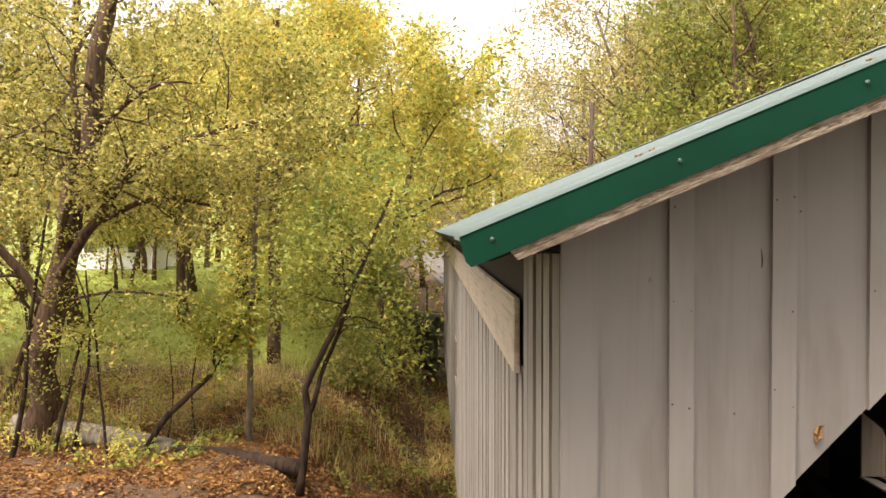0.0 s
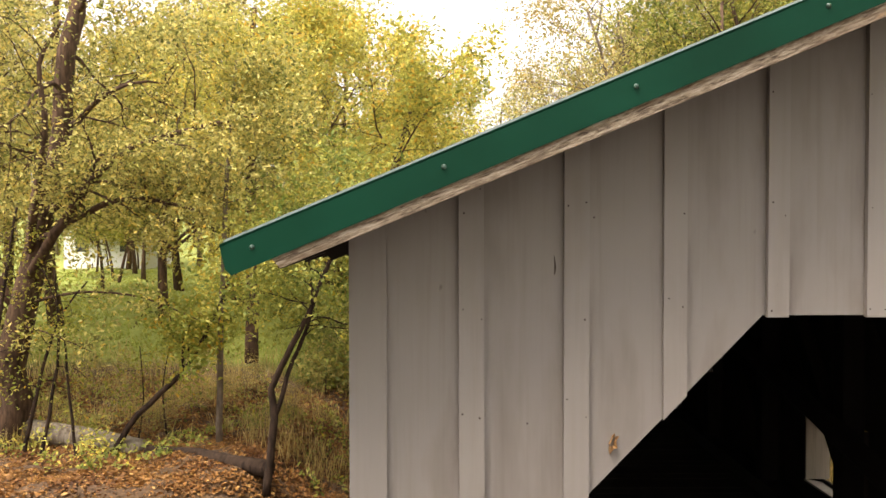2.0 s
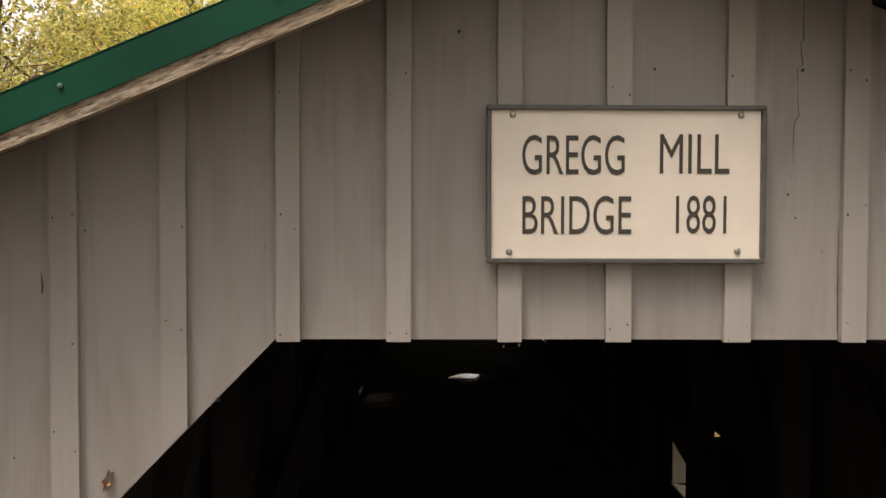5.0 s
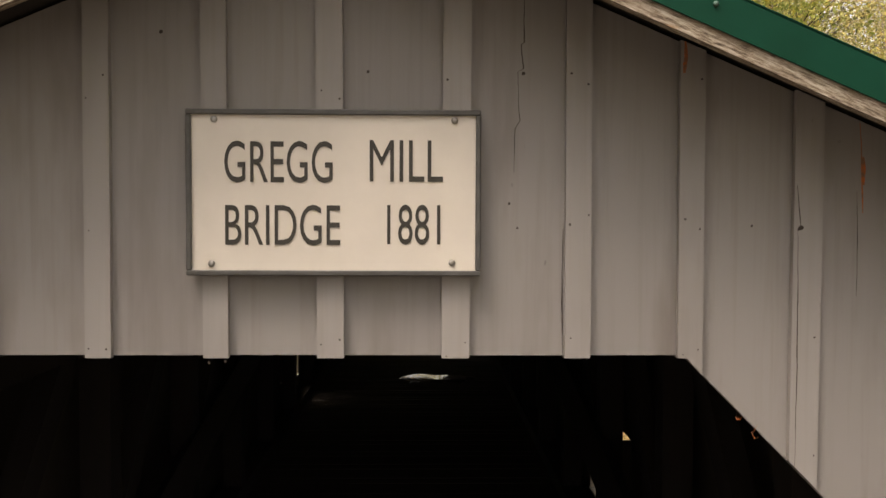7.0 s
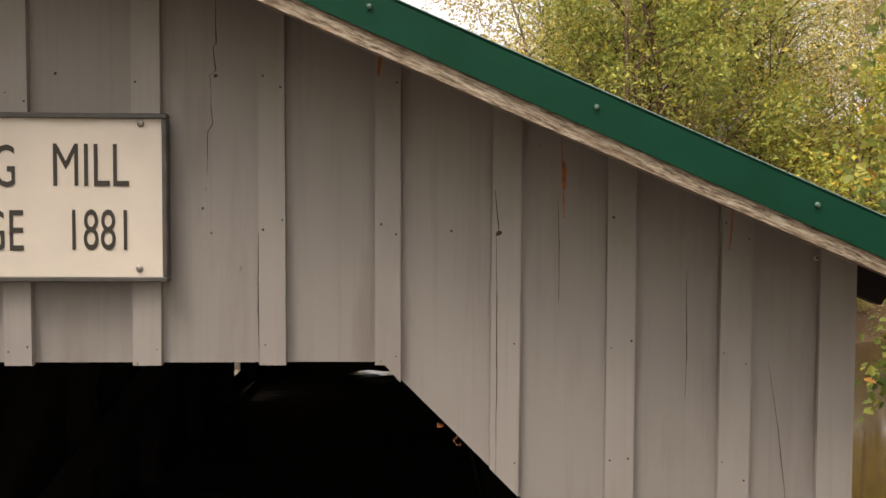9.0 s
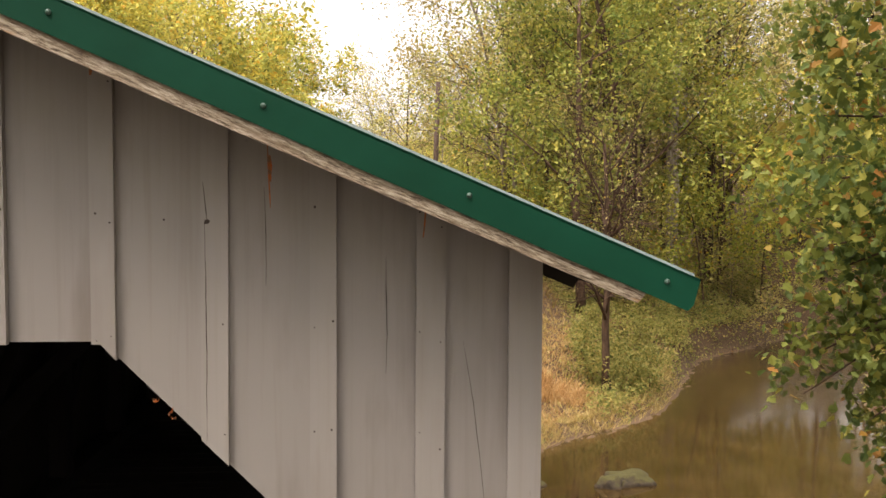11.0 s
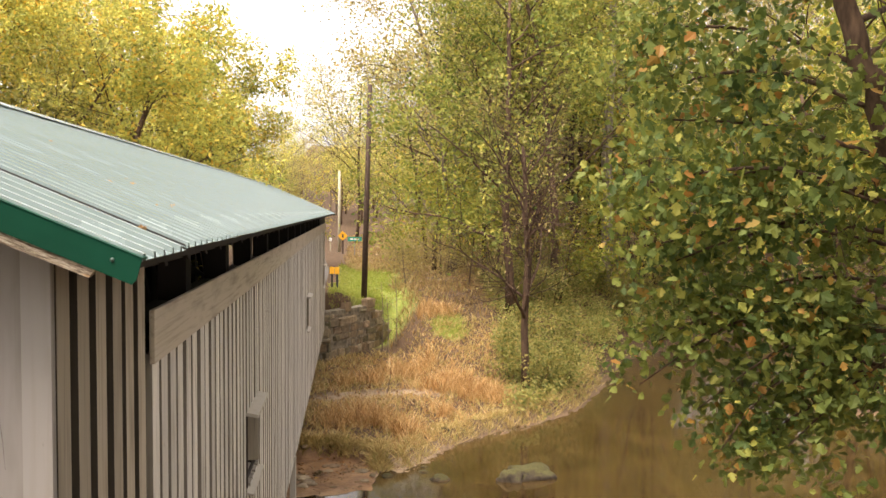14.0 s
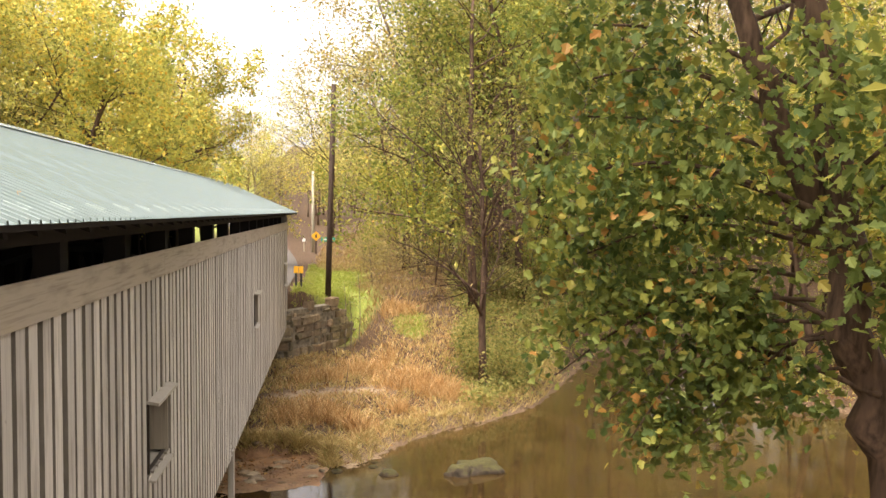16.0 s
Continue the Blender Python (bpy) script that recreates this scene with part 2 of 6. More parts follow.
M_LEAF = {
    "olive": mat("olive_leaf", leafy([(0, (0.05, 0.065, 0.015)), (0.3, (0.2, 0.22, 0.05)), (0.55, (0.44, 0.43, 0.12)), (0.85, (0.68, 0.58, 0.19)), (1, (0.74, 0.52, 0.10))], 0.36)),
    "yellow": mat("yellow_leaf", leafy([(0, (0.12, 0.15, 0.03)), (0.3, (0.33, 0.37, 0.085)), (0.65, (0.56, 0.56, 0.14)), (0.88, (0.74, 0.58, 0.11)), (1, O1)], 0.38)),
    "lime": mat("green_gold_leaf", leafy([(0, (0.13, 0.19, 0.03)), (0.4, (0.22, 0.27, 0.045)), (0.7, (0.33, 0.33, 0.06)), (0.93, (0.45, 0.38, 0.06)), (1, O1)])),
    "green": mat("green_leaf", leafy([(0, (0.08, 0.13, 0.027)), (0.4, (0.175, 0.225, 0.045)), (0.7, (0.3, 0.32, 0.065)), (0.93, (0.46, 0.42, 0.09)), (1, Y2)])),
    "tan": mat("tan_leaf", leafy([(0, (0.30, 0.25, 0.10)), (0.4, (0.44, 0.35, 0.14)), (0.7, (0.48, 0.37, 0.13)), (0.9, (0.38, 0.33, 0.11)), (1, O1)])),
    "plane": mat("broad_green_leaf", leafy([(0, (0.045, 0.078, 0.02)), (0.4, (0.115, 0.165, 0.04)), (0.8, (0.235, 0.255, 0.052)), (0.94, (0.42, 0.38, 0.08)), (0.97, (0.42, 0.19, 0.04)), (1, (0.4, 0.2, 0.06))], 0.45, 2)),
    "litter": mat("dead_leaf", leafy([(0, (0.04, 0.02, 0.01)), (0.35, (0.13, 0.055, 0.022)), (0.75, (0.27, 0.12, 0.036)), (0.95, (0.40, 0.21, 0.06)), (1, (0.55, 0.38, 0.14))], 0.1)),
    "grass": mat("dry_grass", leafy([(0, (0.24, 0.12, 0.045)), (0.3, (0.48, 0.27, 0.10)), (0.75, (0.70, 0.46, 0.20)), (1, (0.74, 0.58, 0.3))], 0.3)),
    "straw": mat("straw_grass", leafy([(0, (0.28, 0.19, 0.065)), (0.4, (0.52, 0.38, 0.15)), (0.75, (0.63, 0.48, 0.20)), (1, (0.28, 0.29, 0.08))], 0.3)),
    "sere": mat("sere_brown_grass", leafy([(0, (0.15, 0.09, 0.04)), (0.4, (0.33, 0.2, 0.085)), (0.75, (0.46, 0.32, 0.14)), (1, (0.26, 0.26, 0.08))], 0.3)),
    "weed": mat("green_weed", leafy([(0, (0.08, 0.12, 0.03)), (0.35, (0.24, 0.26, 0.07)), (0.75, (0.42, 0.37, 0.11)), (1, (0.5, 0.36, 0.12))], 0.45)),
    "turf": mat("lawn_grass", leafy([(0, (0.2, 0.25, 0.04)), (0.5, (0.3, 0.36, 0.058)), (0.85, (0.4, 0.41, 0.09)), (1, (0.42, 0.37, 0.11))], 0.35)),
}

def b_ground(n, l, b):
    v = coords(n, l)
    big, fine = noise_tex(n, l, v, 0.22, 5), noise_tex(n, l, v, 9.0, 5)
    grass = ramp(n, l, fine, [(0.3, (0.17, 0.205, 0.035)), (0.7, (0.29, 0.32, 0.065))])
    leaf = ramp(n, l, fine, [(0.3, (0.05, 0.028, 0.014)), (0.6, (0.11, 0.062, 0.028)), (0.75, (0.22, 0.14, 0.065))])
    at = n.new("ShaderNodeAttribute"); at.attribute_name = "turf"
    sand = n.new("ShaderNodeAttribute"); sand.attribute_name = "sand"
    f = n.new("ShaderNodeMath"); f.operation = "ADD"
    l.new(at.outputs["Fac"], f.inputs[0])
    l.new(span(n, l, big, -1.4, 2.6), f.inputs[1])
    col = mix(n, l, span(n, l, f.outputs[0], 0.75, 1.1), leaf, grass)
    sandcol = ramp(n, l, fine, [(0.3, (0.22, 0.14, 0.075)), (0.7, (0.50, 0.38, 0.24))])
    mud = n.new("ShaderNodeAttribute"); mud.attribute_name = "mud"
    wet = n.new("ShaderNodeMath"); wet.operation, wet.inputs[1].default_value = "MULTIPLY_ADD", -0.5
    wet.inputs[2].default_value = 0.95
    l.new(mud.outputs["Fac"], wet.inputs[0]); l.new(wet.outputs[0], b.inputs["Roughness"])
    col = mix(n, l, sand.outputs["Fac"], col, sandcol)
    col = mix(n, l, mud.outputs["Fac"], col, ramp(n, l, noise_tex(n, l, v, 2.2, 5), [(0.35, (0.15, 0.07, 0.027)), (0.65, (0.34, 0.19, 0.085))]))
    grit = n.new("ShaderNodeAttribute"); grit.attribute_name = "gravel"
    col = mix(n, l, grit.outputs["Fac"], col, ramp(n, l, fine, [(0.3, (0.08, 0.065, 0.045)), (0.7, (0.17, 0.14, 0.1))]))
    l.new(col, b.inputs["Base Color"])
    bump(n, l, b, fine, 0.6, 0.05)
M_GROUND = mat("ground_cover", b_ground, 0.95)

def b_water(n, l, b):
    v = coords(n, l, (1, 1, 1))
    bed = n.new("ShaderNodeMath"); bed.operation = "MULTIPLY_ADD"; bed.inputs[1].default_value = 0.5
    l.new(noise_tex(n, l, v, 7.0, 4), bed.inputs[0])
    half = n.new("ShaderNodeMath"); half.operation, half.inputs[1].default_value = "MULTIPLY", 0.5
    l.new(noise_tex(n, l, v, 0.8, 4), half.inputs[0]); l.new(half.outputs[0], bed.inputs[2])
    l.new(ramp(n, l, bed.outputs[0], [(0.35, (0.022, 0.0135, 0.0045)), (0.65, (0.082, 0.05, 0.017))]), b.inputs["Base Color"])
    b.inputs["Roughness"].default_value = 0.06
    b.inputs["IOR"].default_value = 1.52
    calm = noise_tex(n, l, coords(n, l, (1.0, 2.2, 1)), 1.6, 2)
    riffle = noise_tex(n, l, coords(n, l, (1.0, 2.4, 1)), 5.0, 4)
    x = n.new("ShaderNodeSeparateXYZ")
    l.new(v, x.inputs[0])
    k = n.new("ShaderNodeMath"); k.operation = "MULTIPLY"
    l.new(span(n, l, x.outputs["Y"], 27.0, 33.0), k.inputs[0]); l.new(riffle, k.inputs[1])
    h = n.new("ShaderNodeMath"); h.operation = "MULTIPLY_ADD"; h.inputs[1].default_value = 6.0
    l.new(k.outputs[0], h.inputs[0]); l.new(calm, h.inputs[2])
    bump(n, l, b, h.outputs[0], 0.1, 0.02)
M_WATER = mat("brown_creek_water", b_water, 0.06)

# ---- mesh helpers ----
def box(bm, x0, x1, y0, y1, z0, z1, m=None, bevel=0.0):
    """An axis-aligned box, optionally moved by m and bevelled."""
    vs = [bm.verts.new((x, y, z)) for x in (x0, x1) for y in (y0, y1) for z in (z0, z1)]
    fs = [bm.faces.new([vs[i] for i in q]) for q in ((0, 1, 3, 2), (4, 6, 7, 5), (0, 4, 5, 1), (2, 3, 7, 6), (0, 2, 6, 4), (1, 5, 7, 3))]
    if bevel:
        es = list({e for f in fs for e in f.edges})
        r = bmesh.ops.bevel(bm, geom=es, offset=bevel, segments=1, affect="EDGES")
        vs = list({v for f in r["faces"] for v in f.verts} | {v for v in vs if v.is_valid})
    if m is not None:
        bmesh.ops.transform(bm, matrix=m, verts=[v for v in vs if v.is_valid])
    return vs

def prism(bm, pts, y0, y1, axis="y"):
    """A polygon in x, z pushed from y0 to y1 (or in y, z along x)."""
    def v(p, d):
        return bm.verts.new((p[0], d, p[1]) if axis == "y" else (d, p[0], p[1]))
    a, b = [v(p, y0) for p in pts], [v(p, y1) for p in pts]
    bm.faces.new(a); bm.faces.new(b[::-1])
    for i in range(len(pts)):
        j = (i + 1) % len(pts)
        bm.faces.new((a[j], a[i], b[i], b[j]))

def done(bm, name, material, smooth=False):
    bmesh.ops.recalc_face_normals(bm, faces=bm.faces)
    me = bpy.data.meshes.new(name)
    bm.to_mesh(me); bm.free()
    me.materials.append(material)
    if smooth:
        me.shade_smooth()
    return me

def part(name, bm, material, parent=None, label="", smooth=False):
    ob = new(name, done(bm, name, material, smooth))
    ob.parent = parent
    return tagged(ob, label)

def thing(name, at, label, category, group="", kind=""):
    ob = new(name)
    ob.location = at
    return tagged(ob, label, category, group, kind)

def raw(name, verts, faces, material, parent=None, smooth=False):
    me = bpy.data.meshes.new(name)
    me.from_pydata([tuple(v) for v in verts], [], faces)
    me.materials.append(material)
    if smooth:
        me.shade_smooth()
    ob = new(name, me)
    ob.parent = parent
    return ob

def tube(verts, faces, pts, radii, sides=6):
    """Append a tapered tube along pts."""
    base = len(verts)
    pts = [Vector(p) for p in pts]
    for i, (p, r) in enumerate(zip(pts, radii)):
        d = (pts[min(i + 1, len(pts) - 1)] - pts[max(i - 1, 0)]).normalized()
        a = d.cross(Vector((0.31, 0.95, 0.05)) if abs(d.y) < 0.9 else Vector((1, 0, 0))).normalized()
        b = d.cross(a)
        for k in range(sides):
            w = 2 * math.pi * k / sides
            verts.append(p + r * (math.cos(w) * a + math.sin(w) * b))
    for i in range(len(pts) - 1):
        for k in range(sides):
            q = (k + 1) % sides
            faces.append((base + i * sides + k, base + i * sides + q, base + (i + 1) * sides + q, base + (i + 1) * sides + k))
    faces.append(tuple(base + (len(pts) - 1) * sides + k for k in range(sides)))
    faces.append(tuple(base + k for k in range(sides))[::-1])

# ---- ground, creek and road ----
# Each bank has a plan of its own, with its own scale; these set the two plans into the place.
LEFT = pose(-2.991, -3.249, 3.691, -1.22, 0.02, -0.63) @ Matrix.Scale(0.85, 4) @ pose(-2.996, -3.162, 3.728, -2.18, -0.41, -1.42).inverted()
RIGHT = pose(4.403, -3.916, 3.764, -2.51, -0.25, -6.50) @ Matrix.Scale(1.045, 4) @ pose(4.135, -3.308, 3.743, -2.44, -0.41, -6.43).inverted()

def bank(x):
    return LEFT if x < 0 else RIGHT

def laid(m, x, y, z):
    """Points of a bank's plan, as arrays, in the place."""
    return [m[i][0] * x + m[i][1] * y + m[i][2] * z + m[i][3] for i in range(3)]

def set_in(spots, z=-2.5):
    """Spots (x, y) of the banks' plans, set into the place."""
    p = np.asarray(spots, float)
    left = np.stack(laid(LEFT, p[:, 0], p[:, 1], z)[:2], 1)
    right = np.stack(laid(RIGHT, p[:, 0], p[:, 1], z)[:2], 1)
    return np.where(p[:, :1] < 0, left, right)

LENGTH = 36.6
WATER = -3.9
PLAN_SHORE = [(-40, 17), (-20, 16), (-9, 17.2), (-3.5, 19.3), (1.5, 19.0), (2.4, 20.1), (4.0, 21.2), (5.3, 21.4), (6.4, 23.4), (8, 25), (10, 26.4), (12, 28.5), (13.8, 32), (17, 38.5), (24, 45), (40, 56), (90, 80),
              (90, 72), (42, 50), (27, 40), (22.5, 33), (20.0, 28.5), (21.5, 26.3), (26, 25.5), (27, 19), (22, 12), (13, 5.5), (8, 3), (0, 2.2), (-10, 3), (-22, 4), (-40, 4)]
SHORE = [(-40, 9), (-20, 9), (-9.5, 11.0), (-6.5, 12.2), (-4.6, 13.6), (-3.5, 17.5), (-2.95, 20.9), (-1.6, 23.2)] + [tuple(laid(RIGHT, x, y, -3.6)[:2]) for x, y in PLAN_SHORE[4:28]] + [(0, 2.2), (-10, 2.2), (-22, 2.2), (-40, 2.2)]

def shore_distance(x, y, shore=PLAN_SHORE):
    """Metres from the waterline; negative in the creek."""
    d, inside = np.full(x.shape, 1e9), np.zeros(x.shape, bool)
    for (ax, ay), (bx, by) in zip(shore, shore[1:] + shore[:1]):
        t = np.clip(((x - ax) * (bx - ax) + (y - ay) * (by - ay)) / ((bx - ax) ** 2 + (by - ay) ** 2), 0, 1)
        d = np.minimum(d, np.hypot(x - ax - t * (bx - ax), y - ay - t * (by - ay)))
        if ay != by:
            inside ^= ((ay > y) != (by > y)) & (x < (bx - ax) * (y - ay) / (by - ay) + ax)
    return np.where(inside, -d, d)

def smooth(v, a, b):
    t = np.clip((v - a) / (b - a), 0, 1)
    return t * t * (3 - 2 * t)

def wobble(x, y, s):
    return (np.sin(x * s + 1.3) * np.cos(y * s * 0.83 + 0.4) + 0.6 * np.sin(x * s * 2.1 - y * s * 1.7) + 0.35 * np.cos(x * s * 4.3 + y * s * 3.7)) / 2

def mud_flat(x, y):
    """One on the muddy shelf beside the bridge, below the undercut bank."""
    return smooth(4.5 + 0.25 * wobble(x, y, 1.6) - x, 0, 0.35) * smooth(22.7 + 0.3 * wobble(x, y, 1.9) - y, 0, 0.35) * smooth(y, 18.8, 19.6) * smooth(x, 0.5, 1.4)

def plan_land(x, y):
    """Height of the land in the banks' plans, away from the water."""
    side = np.where(x > 0, smooth(y, 37.5 - 11.5 * smooth(x, 4.8, 7.6), 46 - 5 * smooth(x, 4.8, 7.6)), smooth(y, 21 + 10 * smooth(x, -8.5, -4.8), 36 + 2 * smooth(x, -8.5, -4.8)))
    plain = -2.75 + 2.3 * side + 0.16 * wobble(x, y, 0.7)
    away = np.hypot(x, y - 10)
    hill = 26 * smooth(away, 75, 330) * np.where(x > -8, 1.0, 0.55) + 5.5 * smooth(x, 14, 45) * smooth(y, 34, 70) + 3 * smooth(away, 60, 100) * smooth(x, 2, 12)
    near = smooth(-y, -3.5, 0.5)
    return plain * (1 - near) - 0.3 * near + hill

def from_plan(m, x, y):
    """The plan's x and y under a place, and the height of the land there."""
    inv = m.inverted()
    z = np.full(x.shape, -2.5)
    for _ in range(4):
        px, py = laid(inv, x, y, z)[:2]
        z = laid(m, px, py, plan_land(px, py))[2]
    return px, py, z

def height(x, y):
    x, y = np.asarray(x, float), np.asarray(y, float)
    d = shore_distance(x, y, SHORE)
    lz = from_plan(LEFT, x, y)[2]
    rx, ry, rz = from_plan(RIGHT, x, y)
    far = 0.15 * np.maximum(0, y - 45)
    w = smooth((x + 3.2 + far) / (3.7 + 2 * far), 0, 1)
    corner = smooth(x, -5.5, -3.2) * smooth(y, 17, 24) * (1 - smooth(y, 36, 41))
    lz = lz * (1 - corner) + np.minimum(lz, -3.3 + 0.1 * wobble(x, y, 0.9)) * corner
    near = 1 - smooth(y, 0.5, 4)
    land = (lz * (1 - w) + rz * w) * (1 - near) - 0.35 * near
    steep = 1 - 0.5 * smooth(-x, 3, 7)
    rise = np.where(d > 0, np.minimum(1, 0.42 * smooth(d, 0, 0.5) + 0.58 * smooth(d, 0.3, 5.5 * steep)), 0)
    z = WATER + (land - WATER) * rise - 0.55 * smooth(-d, 0, 3.0)
    z = z + (WATER + 0.05 + 0.07 * wobble(x, y, 2.3) - z) * mud_flat(rx, ry)
    ax = np.abs(x)
    end = smooth(y - LENGTH + 0.2 - np.maximum(0, ax - 2.75) * 1.53, 0, 0.9) * (1 - smooth(ax, 4.6, 7.5)) * (1 - smooth(y, 55, 100))
    end = np.maximum(end, smooth(-y, -0.6, 0.4) * (1 - smooth(ax, 3.0, 6.5)))
    return z * (1 - end) + (-0.14 - 0.45 * smooth(x, 3.0, 4.4)) * end

def ground_z(x, y):
    return float(height(np.array([x]), np.array([y]))[0])

def plan_z(x, y):
    """Height of the ground in a bank's own plan."""
    (px, py), = set_in([(x, y)])
    return (bank(x).inverted() @ Vector((px, py, ground_z(px, py)))).z

def axis_steps(lo, hi, fine, far):
    mid = list(np.arange(lo, hi, fine))
    a, b, s = [], [], fine
    p, q = lo, mid[-1]
    while p > -far:
        s *= 1.25; p -= s; a.append(p)
    s = fine
    while q < far:
        s *= 1.25; q += s; b.append(q)
    return np.array(a[::-1] + mid + b)

gx, gy = axis_steps(-22, 30, 0.3, 900), axis_steps(-6, 62, 0.3, 900)
XX, YY = np.meshgrid(gx, gy)
ZZ = height(XX, YY)
rng = np.random.default_rng(5)
ZZ += np.where(shore_distance(XX, YY, SHORE) > 0, 0.03, 0.015) * rng.standard_normal(ZZ.shape) * (np.abs(XX) < 40)
nx = len(gx)
quads = [(j * nx + i, j * nx + i + 1, (j + 1) * nx + i + 1, (j + 1) * nx + i) for j in range(len(gy) - 1) for i in range(nx - 1)]
ground = raw("ground", np.stack([XX.ravel(), YY.ravel(), ZZ.ravel()], 1), quads, M_GROUND, smooth=True)
tagged(ground, "leaf-strewn creek banks with mown grass beyond", "ground", kind="structure")
DD = shore_distance(XX, YY, SHORE)
PX, PY, _ = from_plan(LEFT, XX, YY)
QX, QY, _ = from_plan(RIGHT, XX, YY)
lawn = smooth(PY, 26.5, 30) * (XX < -3) * smooth(-PX, 3, 9)
verge = (QX > 3.3) * (QX < 9) * smooth(QY, 36, 40) * (1 - smooth(QY, 55, 75)) * (1 - smooth(QX, 5.5, 8.0)) + 0.6 * ((QX - 7.9) ** 2 / 0.6 + (QY - 35) ** 2 / 3.4 < 1)
sand = (1 - smooth(DD, 0.05, 0.6)) * (0.85 - 0.7 * smooth(QX, 5, 7)) * smooth(QX, 0.0, 1.5) + 0.9 * smooth(QX, 1.5, 3) * (1 - smooth(QX, 6, 8)) * np.exp(-((QY - 27.2 - 0.35 * (QX - 2.7)) / 0.75) ** 2)
gravel = 1 - smooth(YY, -0.5, 2.0)
for key, val in (("turf", np.where(XX < 0, lawn, verge)), ("sand", np.clip(sand, 0, 1)), ("gravel", gravel), ("mud", mud_flat(QX, QY))):
    at = ground.data.attributes.new(key, "FLOAT", "POINT")
    at.data.foreach_set("value", val.ravel().astype(np.float32))

wx = np.linspace(-60, 95, 60)
wy = np.linspace(0, 85, 40)
water = raw("water", [(a, b, WATER) for b in wy for a in wx], [(j * 60 + i, j * 60 + i + 1, (j + 1) * 60 + i + 1, (j + 1) * 60 + i) for j in range(39) for i in range(59)], M_WATER, smooth=True)
tagged(water, "shallow brown creek with slow ripples", "creek", kind="structure")

def road_strip(name, y0, y1, n, bend, surface):
    v, f = [], []
    for i in range(n + 1):
        y = y0 + (y1 - y0) * i / n
        c = bend(y)
        for k in range(5):
            x = c + (k - 2) * 1.2
            v.append((x, y, max(ground_z(x, y), ground_z(c, y) - 0.05) + 0.11 + 0.02 * (2 - abs(k - 2))))
    for i in range(n):
        for k in range(4):
            f.append((i * 5 + k, i * 5 + k + 1, i * 5 + k + 6, i * 5 + k + 5))
    return tagged(raw(name, v, f, surface, smooth=True), "worn asphalt road leading to the covered bridge", "road", kind="structure")
road_strip("road_far", LENGTH, 110, 60, lambda y: -0.002 * max(0, y - 45) ** 2 + 0.1, M_ROAD)
road_strip("road_near", -40, -0.15, 20, lambda y: 0.0, M_TAR)

# ---- covered bridge ----
HALF = {-1: 2.685, 1: 2.633}        # from the middle to each side wall
SLOPE = {-1: 0.417, 1: 0.4256}
RIDGE = 4.943                      # top of the roof edge over the middle
BATTENS = [(-2.282, -2.19), (-1.898, -1.806), (-1.532, -1.447), (-1.152, -1.074), (-0.788, -0.707), (-0.416, -0.337), (-0.057, 0.027), (0.334, 0.422), (0.728, 0.81), (1.09, 1.17), (1.453, 1.545), (1.824, 1.915), (2.189, 2.29)]
bridge = thing("covered_bridge", (0, 0, 0), "grey board-and-batten covered bridge with a green metal roof over the creek", "covered bridge")

def under_roof(x):
    return RIDGE - 0.075 - SLOPE[1 if x > 0 else -1] * abs(x)

def open_top(x):
    """Lower edge of the gable boards over the portal."""
    if x < -1.16:
        return max(-0.6, 3.40 + (x + 1.16) * 1.03) if x > -2.2 else -0.6
    if x > 1.12:
        return max(-0.6, 3.395 - (x - 1.12) * 1.0) if x < 2.2 else -0.6
    return 3.40

def board_shape(x0, x1):
    """Outline in x, z of a gable board cut to the roof and the portal."""
    cuts = sorted({x0, x1, *[c for c in (-2.2, -1.16, 1.12, 2.2, 0.0) if x0 < c < x1]})
    low = []
    for c in cuts:
        for e in ((-1e-4, 1e-4) if c in (-2.2, 2.2) and x0 < c < x1 else (0,)):
            low.append((c + e, open_top(c + e + (1e-6 if c == x0 else -1e-6 if c == x1 else 0))))
    return low + [(c, under_roof(c)) for c in cuts[::-1]]

def gable(y, sign, name):
    g = new(name)
    g.parent = bridge
    edges = [-HALF[-1]] + [(a + b) / 2 for a, b in BATTENS] + [HALF[1]]
    for i, (a, b) in enumerate(zip(edges, edges[1:])):
        bm = bmesh.new()
        off = 0.003 * ((i * 7) % 3)
        prism(bm, board_shape(a + 0.002, b - 0.002), y - sign * off, y + sign * 0.028)
        part("board", bm, M_GABLE, g)
    rnd = random.Random(3)
    for a, b in BATTENS:
        bm = bmesh.new()
        tilt = rnd.uniform(-0.004, 0.004)
        shp = [(p, q + (-0.006 if q < 3.5 and abs(p) < 1.3 else 0)) for p, q in board_shape(a, b)]
        prism(bm, [(p + tilt * (q - 3), q) for p, q in shp], y - sign * 0.03, y - sign * 0.0065)
        part("batten", bm, M_BATTEN, g)
    for a, b in ((-HALF[-1], -2.548), (2.515, HALF[1])):
        bm = bmesh.new()
        prism(bm, board_shape(a, b), y - sign * 0.024, y - sign * 0.0065)
        part("corner_board", bm, M_BATTEN, g)
    return g
near_gable = gable(0.0, 1, "near_gable")
gable(LENGTH, -1, "far_gable")

